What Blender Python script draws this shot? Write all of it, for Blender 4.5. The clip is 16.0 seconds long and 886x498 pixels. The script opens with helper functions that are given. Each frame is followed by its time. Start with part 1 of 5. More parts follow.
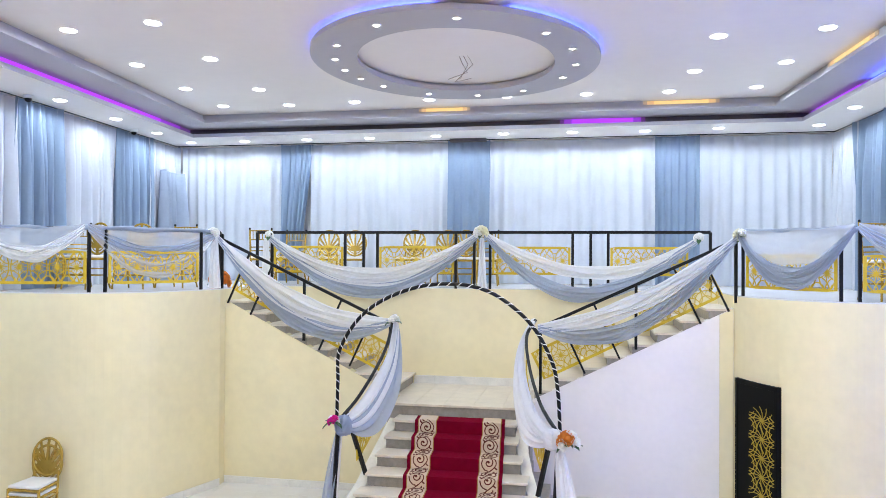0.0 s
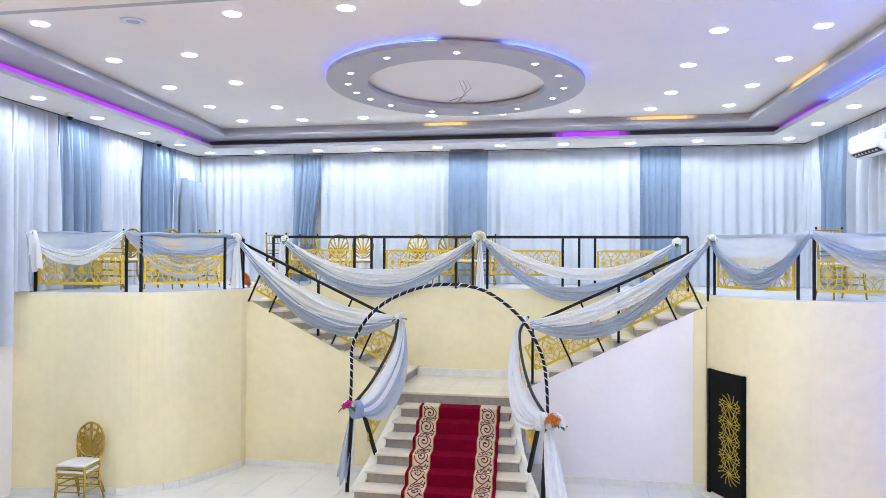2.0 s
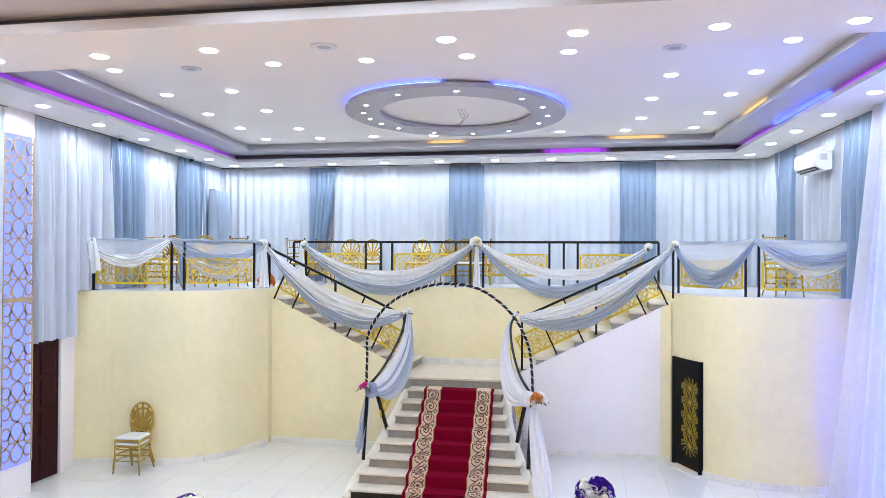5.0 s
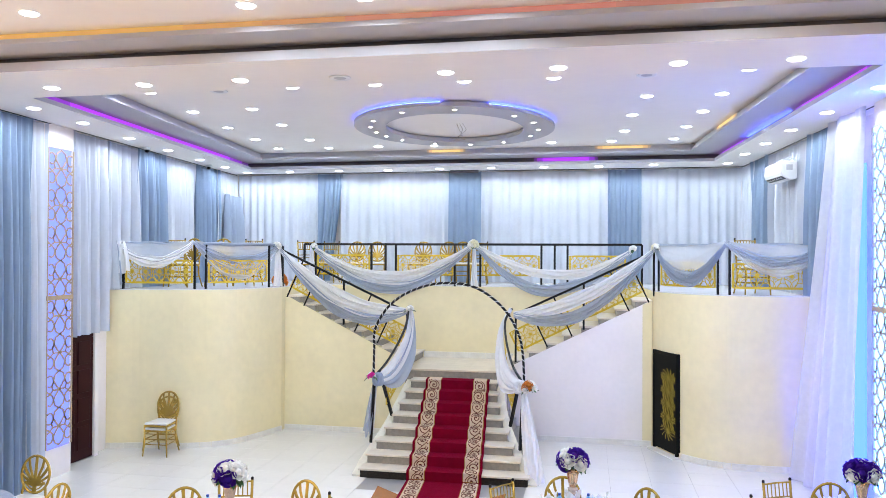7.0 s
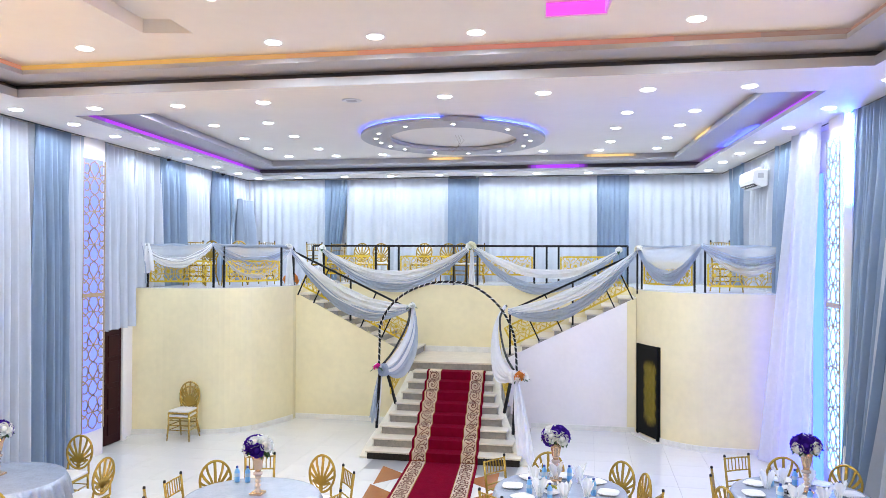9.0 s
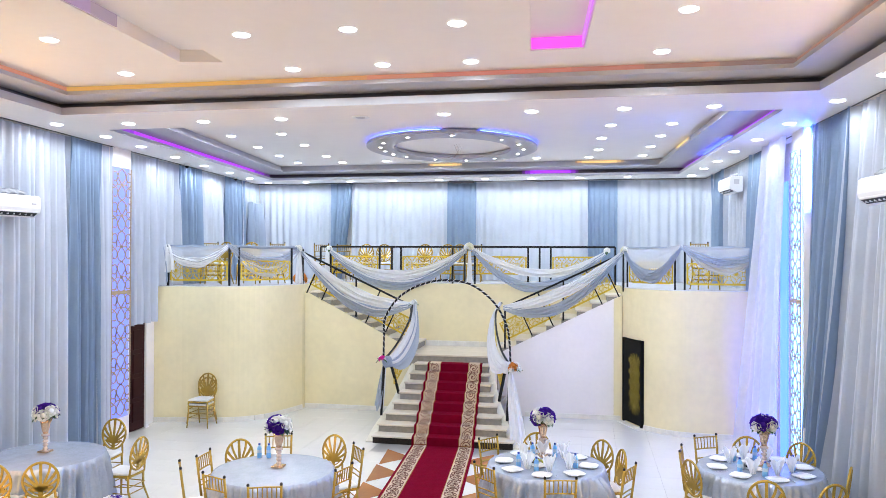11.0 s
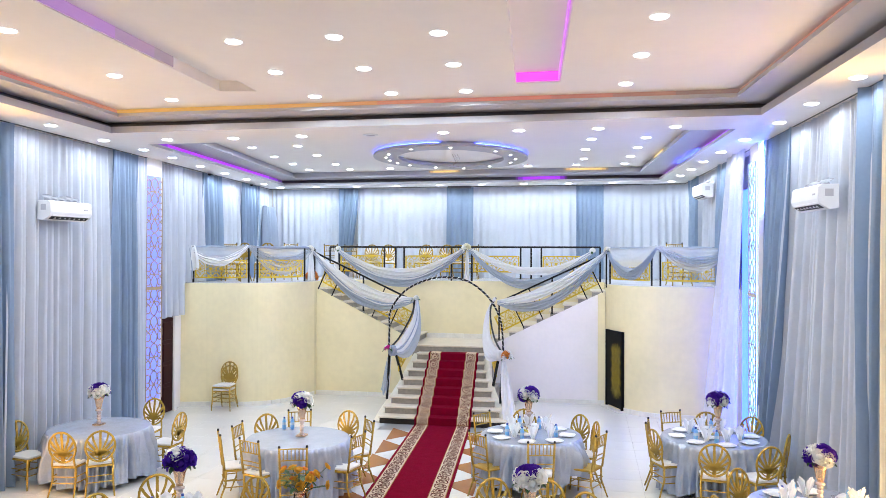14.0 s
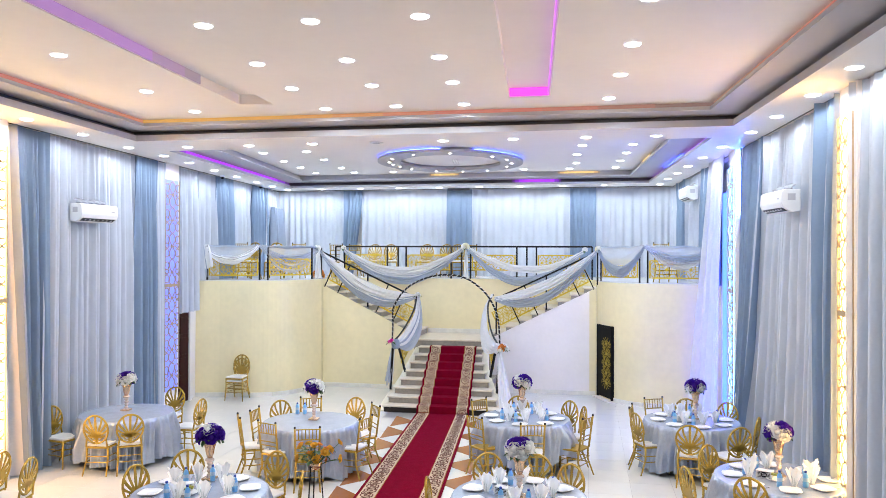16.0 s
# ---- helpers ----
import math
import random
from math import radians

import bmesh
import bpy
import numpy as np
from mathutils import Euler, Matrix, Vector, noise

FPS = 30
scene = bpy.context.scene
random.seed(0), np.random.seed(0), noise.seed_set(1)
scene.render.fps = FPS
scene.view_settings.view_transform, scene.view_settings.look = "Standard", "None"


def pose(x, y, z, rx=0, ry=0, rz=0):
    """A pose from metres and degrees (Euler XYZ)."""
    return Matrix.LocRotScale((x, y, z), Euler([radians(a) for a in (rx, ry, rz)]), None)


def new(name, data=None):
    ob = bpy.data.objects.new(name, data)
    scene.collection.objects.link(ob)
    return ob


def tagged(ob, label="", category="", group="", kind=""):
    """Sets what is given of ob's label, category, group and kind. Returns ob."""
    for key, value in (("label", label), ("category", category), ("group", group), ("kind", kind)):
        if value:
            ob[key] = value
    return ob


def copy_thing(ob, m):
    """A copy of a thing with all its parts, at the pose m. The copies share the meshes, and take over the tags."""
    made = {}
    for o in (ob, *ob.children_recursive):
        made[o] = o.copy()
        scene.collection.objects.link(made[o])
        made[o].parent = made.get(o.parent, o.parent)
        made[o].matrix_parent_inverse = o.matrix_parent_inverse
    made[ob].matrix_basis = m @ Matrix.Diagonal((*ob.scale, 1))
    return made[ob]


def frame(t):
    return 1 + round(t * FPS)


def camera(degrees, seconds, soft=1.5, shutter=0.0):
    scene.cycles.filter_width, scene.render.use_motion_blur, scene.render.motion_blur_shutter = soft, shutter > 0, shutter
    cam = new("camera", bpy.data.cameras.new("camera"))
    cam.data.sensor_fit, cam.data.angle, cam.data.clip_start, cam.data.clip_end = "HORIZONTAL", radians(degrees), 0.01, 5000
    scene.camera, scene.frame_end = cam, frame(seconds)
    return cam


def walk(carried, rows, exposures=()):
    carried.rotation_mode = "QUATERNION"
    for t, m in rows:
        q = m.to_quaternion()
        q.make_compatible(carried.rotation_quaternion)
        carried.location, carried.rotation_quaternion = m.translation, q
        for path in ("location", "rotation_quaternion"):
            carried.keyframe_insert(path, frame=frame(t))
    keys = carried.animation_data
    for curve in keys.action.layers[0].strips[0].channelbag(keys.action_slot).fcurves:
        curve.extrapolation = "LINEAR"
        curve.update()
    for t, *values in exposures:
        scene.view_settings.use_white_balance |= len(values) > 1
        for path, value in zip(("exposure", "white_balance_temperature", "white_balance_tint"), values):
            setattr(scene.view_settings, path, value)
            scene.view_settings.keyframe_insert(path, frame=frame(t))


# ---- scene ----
cam = camera(60.79, 16.0, soft=0.78)
# seconds, eye, tilt, yaw, roll
PATH = [
    (0.0, 0.0760, -0.0520, 3.2144, 90.621, 10.792, 0.345),
    (0.5, 0.1200, -0.2960, 3.2262, 90.616, 10.792, 0.340),
    (1.0, 0.1640, -0.5570, 3.2378, 90.611, 10.792, 0.335),
    (1.5, 0.2075, -0.8205, 3.2491, 90.606, 10.792, 0.331),
    (2.0, 0.2526, -1.0952, 3.2602, 90.600, 10.792, 0.326),
    (2.5, 0.2989, -1.3705, 3.2709, 90.595, 10.792, 0.321),
    (3.0, 0.3464, -1.6463, 3.2814, 90.590, 10.792, 0.317),
    (3.5, 0.3948, -1.9224, 3.2914, 90.584, 10.792, 0.312),
    (4.0, 0.4442, -2.1986, 3.3012, 90.579, 10.792, 0.307),
    (4.5, 0.4945, -2.4749, 3.3105, 90.574, 10.792, 0.303),
    (5.0, 0.5455, -2.7511, 3.3195, 90.569, 10.792, 0.298),
    (5.5, 0.5971, -3.0271, 3.3280, 90.563, 10.792, 0.293),
    (6.0, 0.6493, -3.3028, 3.3360, 90.558, 10.792, 0.288),
    (6.5, 0.7020, -3.5779, 3.3436, 90.553, 10.792, 0.284),
    (7.0, 0.7551, -3.8524, 3.3507, 90.548, 10.792, 0.279),
    (7.5, 0.8084, -4.1261, 3.3572, 90.542, 10.792, 0.274),
    (8.0, 0.8619, -4.3990, 3.3632, 90.537, 10.793, 0.270),
    (8.5, 0.9155, -4.6708, 3.3687, 90.532, 10.793, 0.265),
    (9.0, 0.9692, -4.9414, 3.3735, 90.526, 10.793, 0.260),
    (9.5, 1.0227, -5.2108, 3.3777, 90.521, 10.793, 0.256),
    (10.0, 1.0761, -5.4787, 3.3813, 90.516, 10.793, 0.251),
    (10.5, 1.1291, -5.7450, 3.3843, 90.511, 10.793, 0.246),
    (11.0, 1.1819, -6.0096, 3.3865, 90.505, 10.793, 0.241),
    (11.5, 1.2341, -6.2724, 3.3881, 90.500, 10.793, 0.237),
    (12.0, 1.2858, -6.5332, 3.3889, 90.495, 10.793, 0.232),
    (12.5, 1.3369, -6.7919, 3.3890, 90.489, 10.793, 0.227),
    (13.0, 1.3872, -7.0483, 3.3883, 90.484, 10.793, 0.223),
    (13.5, 1.4367, -7.3023, 3.3868, 90.479, 10.793, 0.218),
    (14.0, 1.4853, -7.5539, 3.3845, 90.474, 10.793, 0.213),
    (14.5, 1.5328, -7.8027, 3.3814, 90.468, 10.793, 0.209),
    (15.0, 1.5793, -8.0488, 3.3774, 90.463, 10.793, 0.204),
    (15.5, 1.6245, -8.2920, 3.3725, 90.458, 10.793, 0.199),
    (16.0, 1.6685, -8.5321, 3.3667, 90.453, 10.793, 0.194),
]
walk(cam, [(t, pose(x, y, z, tilt, 0, yaw) @ pose(0, 0, 0, 0, 0, roll)) for t, x, y, z, tilt, yaw, roll in PATH])

# ---------- light ----------
world = bpy.data.worlds.new("world")
world.use_nodes = True
world.node_tree.nodes["Background"].inputs[0].default_value = (0.8, 0.85, 1, 1)
world.node_tree.nodes["Background"].inputs[1].default_value = 0.02
scene.world = world
scene.view_settings.exposure = 0.0
LAMP = 42.0           # watts of a ceiling downlight
downlight_data = bpy.data.lights.new("downlight_beam", "SPOT")
downlight_data.energy, downlight_data.shadow_soft_size = LAMP, 0.07
downlight_data.spot_size, downlight_data.spot_blend = radians(172), 0.22
downlight_data.color = (0.772, 0.885, 1.0)

# ---------- mesh helpers ----------


def thing(name, at=(0, 0, 0), turn=0, label="", category="", group="", kind=""):
    ob = new(name)
    ob.empty_display_size = 0.1
    ob.matrix_basis = pose(*at, 0, 0, turn)
    return tagged(ob, label, category, group, kind)


def mesh_of(name, bm, material, smooth=False):
    me = bpy.data.meshes.new(name)
    bm.to_mesh(me)
    bm.free()
    for m in (material if isinstance(material, (list, tuple)) else [material]):
        me.materials.append(m)
    if smooth:
        me.shade_smooth()
    return me


def part(name, bm, material, parent, label="", smooth=False, bevel=0.0, at=None):
    ob = new(name, mesh_of(name, bm, material, smooth))
    ob.parent = parent
    if at is not None:
        ob.matrix_basis = at
    if bevel:
        mod = ob.modifiers.new("edge", "BEVEL")
        mod.width, mod.segments, mod.limit_method = bevel, 2, "ANGLE"
    return tagged(ob, label)


def solid(name, bm, material, label="", category="", group="", kind="", smooth=False, bevel=0.0, at=None):
    return tagged(part(name, bm, material, None, "", smooth, bevel, at), label, category, group, kind)


def box(bm, lo, hi, m=None):
    c = [(a + b) / 2 for a, b in zip(lo, hi)]
    size = [max(abs(b - a), 1e-4) for a, b in zip(lo, hi)]
    mat = Matrix.Translation(c) @ Matrix.Diagonal((*size, 1))
    return bmesh.ops.create_cube(bm, size=1, matrix=(m @ mat) if m else mat)["verts"]


def prism(bm, pts, z0, z1):
    """An upright prism on the outline pts, which runs anticlockwise."""
    lo = [bm.verts.new((x, y, z0)) for x, y in pts]
    hi = [bm.verts.new((x, y, z1)) for x, y in pts]
    n = len(pts)
    for i in range(n):
        bm.faces.new((lo[i], lo[(i + 1) % n], hi[(i + 1) % n], hi[i]))
    bm.faces.new(hi)
    bm.faces.new(lo[::-1])


def tube(bm, pts, r, n=8, closed=False, caps=True):
    """A round bar along pts; r is one radius or one for each point."""
    pts = [Vector(p) for p in pts]
    rs = r if isinstance(r, (list, tuple)) else [r] * len(pts)
    rings, side = [], None
    count = len(pts)
    for i, p in enumerate(pts):
        if closed:
            d = pts[(i + 1) % count] - pts[i - 1]
        else:
            d = pts[min(i + 1, count - 1)] - pts[max(i - 1, 0)]
        d.normalize()
        if side is None:
            side = d.orthogonal().normalized()
        side = (side - d * side.dot(d))
        if side.length < 1e-6:
            side = d.orthogonal()
        side.normalize()
        up = d.cross(side)
        rings.append([bm.verts.new(p + (side * math.cos(a) + up * math.sin(a)) * rs[i]) for a in (2 * math.pi * k / n for k in range(n))])
    for i in range(count if closed else count - 1):
        a, b = rings[i], rings[(i + 1) % count]
        for k in range(n):
            bm.faces.new((a[k], a[(k + 1) % n], b[(k + 1) % n], b[k]))
    if caps and not closed:
        bm.faces.new(rings[0][::-1])
        bm.faces.new(rings[-1])


def square_bar(bm, a, b, w, d=None, up=(0, 0, 1)):
    """A straight bar of square section from a to b."""
    a, b = Vector(a), Vector(b)
    d = d or w
    ahead = (b - a).normalized()
    side = ahead.cross(Vector(up))
    if side.length < 1e-4:
        side = ahead.cross(Vector((1, 0, 0)))
    side.normalize()
    top = side.cross(ahead)
    v = [bm.verts.new(p + side * (i * w / 2) + top * (j * d / 2)) for p in (a, b) for i, j in ((-1, -1), (1, -1), (1, 1), (-1, 1))]
    for f in ((3, 2, 1, 0), (4, 5, 6, 7), (0, 1, 5, 4), (1, 2, 6, 5), (2, 3, 7, 6), (3, 0, 4, 7)):
        bm.faces.new([v[k] for k in f])


def ribbon(bm, pts, w, d, put=lambda x, z: (x, 0, z), ahead=(0, 1, 0), closed=False):
    """A flat bar along the plane line pts, w wide and d deep; put() lays the plane into space."""
    n = len(pts)
    rows = []
    for i in range(n):
        if closed:
            a, b = pts[i - 1], pts[(i + 1) % n]
        else:
            a, b = pts[max(i - 1, 0)], pts[min(i + 1, n - 1)]
        dx, dz = b[0] - a[0], b[1] - a[1]
        k = math.hypot(dx, dz) or 1
        nx, nz = -dz / k * w / 2, dx / k * w / 2
        p, q = Vector(put(pts[i][0] + nx, pts[i][1] + nz)), Vector(put(pts[i][0] - nx, pts[i][1] - nz))
        o = Vector(ahead) * d / 2
        rows.append([bm.verts.new(v) for v in (p - o, q - o, q + o, p + o)])
    for i in range(n if closed else n - 1):
        a, b = rows[i], rows[(i + 1) % n]
        for k in range(4):
            bm.faces.new((a[k], a[(k + 1) % 4], b[(k + 1) % 4], b[k]))
    if not closed:
        bm.faces.new(rows[0][::-1])
        bm.faces.new(rows[-1])


def lathe(bm, profile, n=24, m=None):
    rings = []
    for r, z in profile:
        ring = []
        for k in range(n):
            a = 2 * math.pi * k / n
            p = Vector((r * math.cos(a), r * math.sin(a), z))
            ring.append(bm.verts.new(m @ p if m else p))
        rings.append(ring)
    for a, b in zip(rings, rings[1:]):
        for k in range(n):
            bm.faces.new((a[k], a[(k + 1) % n], b[(k + 1) % n], b[k]))
    bm.faces.new(rings[0][::-1])
    bm.faces.new(rings[-1])


def sheet(bm, nu, nv, f, mat=0):
    g = [[bm.verts.new(f(i / nu, j / nv)) for j in range(nv + 1)] for i in range(nu + 1)]
    for i in range(nu):
        for j in range(nv):
            bm.faces.new((g[i][j], g[i + 1][j], g[i + 1][j + 1], g[i][j + 1])).material_index = mat


def smooth_line(pts, n=24):
    """Points along a curve through pts."""
    pts = [Vector(p) for p in pts]
    out = []
    for k in range(n + 1):
        t = k / n * (len(pts) - 1)
        i = min(int(t), len(pts) - 2)
        f = t - i
        p0, p1, p2, p3 = pts[max(i - 1, 0)], pts[i], pts[i + 1], pts[min(i + 2, len(pts) - 1)]
        out.append(0.5 * ((2 * p1) + (p2 - p0) * f + (2 * p0 - 5 * p1 + 4 * p2 - p3) * f * f + (3 * p1 - p0 - 3 * p2 + p3) * f ** 3))
    return out


def BM():
    return bmesh.new()


# ---------- materials ----------


def material(name, colour, rough=0.5, metal=0.0, vary=0.12, scale=6.0, bump=0.0, bump_scale=40.0, detail=4.0, sheen=0.0, spec=0.5, through_light=0.0, object_vary=0.0):
    """A plain surface with stains at one scale, grain at a finer one, and fine relief."""
    m = bpy.data.materials.new(name)
    m.use_nodes = True
    nt = m.node_tree
    n, l = nt.nodes, nt.links
    b = n["Principled BSDF"]
    tex = n.new("ShaderNodeTexCoord")
    big, fine = n.new("ShaderNodeTexNoise"), n.new("ShaderNodeTexNoise")
    big.inputs["Scale"].default_value, big.inputs["Detail"].default_value = scale, detail
    fine.inputs["Scale"].default_value, fine.inputs["Detail"].default_value = scale * 9, 3
    l.new(tex.outputs["Object"], big.inputs["Vector"])
    l.new(tex.outputs["Object"], fine.inputs["Vector"])
    mix = n.new("ShaderNodeMix")
    mix.data_type = "FLOAT"
    mix.inputs[0].default_value = 0.35
    l.new(big.outputs["Fac"], mix.inputs[2])
    l.new(fine.outputs["Fac"], mix.inputs[3])
    ramp = n.new("ShaderNodeValToRGB")
    ramp.color_ramp.elements[0].position, ramp.color_ramp.elements[1].position = 0.3, 0.7
    ramp.color_ramp.elements[0].color = (*[c * (1 - vary) for c in colour], 1)
    ramp.color_ramp.elements[1].color = (*[min(1, c * (1 + vary * 0.6)) for c in colour], 1)
    l.new(mix.outputs[0], ramp.inputs[0])
    l.new(ramp.outputs[0], b.inputs["Base Color"])
    b.inputs["Roughness"].default_value, b.inputs["Metallic"].default_value = rough, metal
    b.inputs["Specular IOR Level"].default_value = spec
    if sheen:
        b.inputs["Sheen Weight"].default_value = sheen
    if bump:
        bn, bt = n.new("ShaderNodeBump"), n.new("ShaderNodeTexNoise")
        bt.inputs["Scale"].default_value, bt.inputs["Detail"].default_value = bump_scale, 5
        bn.inputs["Strength"].default_value, bn.inputs["Distance"].default_value = bump, 0.01
        l.new(tex.outputs["Object"], bt.inputs["Vector"])
        l.new(bt.outputs["Fac"], bn.inputs["Height"])
        l.new(bn.outputs[0], b.inputs["Normal"])
    if through_light:
        out = n["Material Output"]
        tr, mx = n.new("ShaderNodeBsdfTranslucent"), n.new("ShaderNodeMixShader")
        mx.inputs[0].default_value = through_light
        l.new(ramp.outputs[0], tr.inputs[0])
        l.new(b.outputs[0], mx.inputs[1])
        l.new(tr.outputs[0], mx.inputs[2])
        l.new(mx.outputs[0], out.inputs[0])
    return m


def sheer(name, colour, clear):
    """Thin gauze: part of the light passes straight through."""
    m = material(name, colour, 0.8, vary=0.06, scale=14, through_light=0.45)
    nt = m.node_tree
    out = nt.nodes["Material Output"]
    last = out.inputs[0].links[0].from_socket
    t, mx = nt.nodes.new("ShaderNodeBsdfTransparent"), nt.nodes.new("ShaderNodeMixShader")
    mx.inputs[0].default_value = clear
    nt.links.new(last, mx.inputs[1])
    nt.links.new(t.outputs[0], mx.inputs[2])
    nt.links.new(mx.outputs[0], out.inputs[0])
    return m


def glow(name, colour, strength):
    m = bpy.data.materials.new(name)
    m.use_nodes = True
    b = m.node_tree.nodes["Principled BSDF"]
    b.inputs["Base Color"].default_value = (*[min(1, c) * 0.3 for c in colour], 1)
    b.inputs["Emission Color"].default_value = (*colour, 1)
    b.inputs["Emission Strength"].default_value = strength
    return m


cream = material("cream_wall_paint", (0.845, 0.75, 0.475), 0.26, vary=0.09, scale=0.9, bump=0.3, bump_scale=3.2)
white_wall = material("white_wall_paint", (0.86, 0.81, 0.78), 0.4, vary=0.05, scale=1.5, bump=0.1, bump_scale=9)
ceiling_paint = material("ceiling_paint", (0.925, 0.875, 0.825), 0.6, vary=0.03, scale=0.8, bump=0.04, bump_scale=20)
mid_grey = material("grey_gypsum", (0.5, 0.49, 0.52), 0.6, vary=0.05, scale=1.2, bump=0.05, bump_scale=20)
# Dark grey: the tray slots' shade in the colour, also the curtain box.
dark_grey = material("slot_shade_and_box_grey", (0.11, 0.1, 0.11), 0.6, vary=0.2, scale=3)
white_cloth = material("white_curtain_cloth", (0.585, 0.62, 0.695), 0.85, vary=0.07, scale=3, bump=0.1, bump_scale=120, through_light=0.15)
blue_cloth = material("grey_blue_curtain_cloth", (0.25, 0.332, 0.458), 0.85, vary=0.08, scale=3, bump=0.1, bump_scale=120, through_light=0.15)
floor_mat = material("polished_white_tile", (0.3, 0.29, 0.28), 0.3, vary=0.05, scale=1.6)
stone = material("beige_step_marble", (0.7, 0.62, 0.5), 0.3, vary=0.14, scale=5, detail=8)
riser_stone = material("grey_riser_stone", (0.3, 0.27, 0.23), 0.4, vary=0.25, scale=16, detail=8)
granite = material("dark_speckled_granite", (0.03, 0.024, 0.02), 0.4, vary=0.7, scale=30, spec=0.2)
black_metal = material("black_painted_steel", (0.006, 0.006, 0.007), 0.42, vary=0.2, scale=20, spec=0.25)
gold_paint = material("gold_painted_steel", (0.66, 0.45, 0.02), 0.42, metal=0.05, vary=0.1, scale=9)
chair_gold = material("gold_chair_resin", (0.52, 0.33, 0.05), 0.27, metal=0.45, vary=0.15, scale=12)
cushion_white = material("white_seat_vinyl", (0.78, 0.76, 0.73), 0.5, vary=0.06, scale=8, bump=0.1, bump_scale=60)
satin = material("pale_blue_grey_satin", (0.45, 0.51, 0.63), 0.24, metal=0.4, vary=0.16, scale=7, sheen=0.1, bump=0.6, bump_scale=24)
carpet_red = material("crimson_carpet_pile", (0.18, 0.002, 0.018), 0.95, vary=0.2, scale=9, bump=0.5, bump_scale=300, spec=0.03)
carpet_cream = material("cream_carpet_pile", (0.66, 0.52, 0.38), 0.95, vary=0.1, scale=9, bump=0.5, bump_scale=300, spec=0.1)
carpet_brown = material("brown_carpet_pile", (0.13, 0.035, 0.025), 0.95, vary=0.2, scale=9, bump=0.5, bump_scale=300, spec=0.1)
carpet_gold = material("gold_carpet_pile", (0.36, 0.2, 0.05), 0.95, vary=0.2, scale=9, bump=0.5, bump_scale=300, spec=0.1)
terracotta = material("brown_tile", (0.36, 0.13, 0.04), 0.16, vary=0.12, scale=4)
pale_tile = material("pale_platform_tile", (0.72, 0.71, 0.7), 0.2, vary=0.06, scale=1.6)
door_red = material("dark_red_brown_door_steel", (0.03, 0.004, 0.006), 0.5, vary=0.25, scale=5, spec=0.15)
lamp_glass = glow("downlight_glass", (0.85, 0.92, 1.0), 14.0)
spot_glass = glow("small_spot_glass", (1.0, 0.95, 0.9), 20)
purple_led = glow("purple_led", (0.42, 0.05, 0.9), 1.25)
# Dimmer emission for the end pieces, where the glow on the wall dies away.
purple_fade = (glow("purple_glow_dim", (0.36, 0.06, 0.75), 0.7), glow("purple_glow_faint", (0.3, 0.1, 0.55), 0.32))
pink_glow = glow("pink_glow", (0.8, 0.09, 0.72), 1.15)
amber_led = glow("amber_led", (1.0, 0.68, 0.28), 0.95)
amber_fade = (glow("amber_glow_dim", (0.9, 0.62, 0.3), 0.7), glow("amber_glow_faint", (0.7, 0.52, 0.36), 0.5))
blue_cove = glow("blue_cove_led", (0.06, 0.1, 1.0), 30.0)
blue_led = glow("blue_led", (0.06, 0.1, 1.0), 15.0)

# ---------- the hall's shell ----------
BACK, FRONT, TOP, UPPER, PLATFORM = 13.25, -10.6, 5.3, 5.6, 2.74


def left_line(y):
    """The line of the curtains along one long wall; the room is a little out of square."""
    return -7.62 - 0.075 * (y - 13.2)


def right_line(y):
    return 4.02 - 0.05 * (y - 13.2)


bm = BM()
box(bm, (-9.5, FRONT - 0.3, -0.3), (7.5, BACK + 0.5, 0.0))
floor = solid("floor", bm, floor_mat, "polished white floor tiles with faint grey joints", "floor", kind="structure")


def slab(name, pts, z0, z1, mat, label, category="wall"):
    bm = BM()
    prism(bm, pts, z0, z1)
    bmesh.ops.recalc_face_normals(bm, faces=bm.faces)
    return solid(name, bm, mat, label, category, kind="structure")


ly0, ly1 = left_line(FRONT) - 0.2, left_line(BACK) - 0.2
ry0, ry1 = right_line(FRONT) + 0.2, right_line(BACK) + 0.2
slab("wall_west", [(ly0 - 0.3, FRONT), (ly0, FRONT), (ly1, BACK + 0.2), (ly1 - 0.3, BACK + 0.2)], 0, 6.2, white_wall, "white painted side wall behind curtains")
slab("wall_east", [(ry0, FRONT), (ry0 + 0.3, FRONT), (ry1 + 0.3, BACK + 0.2), (ry1, BACK + 0.2)], 0, 6.2, white_wall, "white painted side wall behind curtains")
slab("wall_north", [(ly1 - 0.3, BACK + 0.2), (ry1 + 0.3, BACK + 0.2), (ry1 + 0.3, BACK + 0.5), (ly1 - 0.3, BACK + 0.5)], 0, 6.2, white_wall, "white painted end wall behind curtains")
slab("wall_south", [(ly0 - 0.3, FRONT - 0.3), (ry0 + 0.3, FRONT - 0.3), (ry0 + 0.3, FRONT), (ly0 - 0.3, FRONT)], 0, 6.2, white_wall, "plain white wall at the hall's other end")

# ceiling: a soffit all round and across, with two stepped trays let into it
BAY_BACK = [(-6.05, 4.42), (3.68, 4.42), (3.27, 12.15), (-6.77, 12.2)]
BAY_FRONT = [(-5.38, -9.2), (4.62, -9.2), (3.8, 3.28), (-5.93, 3.2)]


def grown(quad, d):
    """The quad moved outwards by d on all sides."""
    c = Vector((sum(p[0] for p in quad) / 4, sum(p[1] for p in quad) / 4))
    return [(x + d * math.copysign(1, x - c.x), y + d * math.copysign(1, y - c.y)) for x, y in quad]


def loops(bm, levels, close=None):
    rings = [[bm.verts.new((x, y, z)) for x, y in quad] for quad, z in levels]
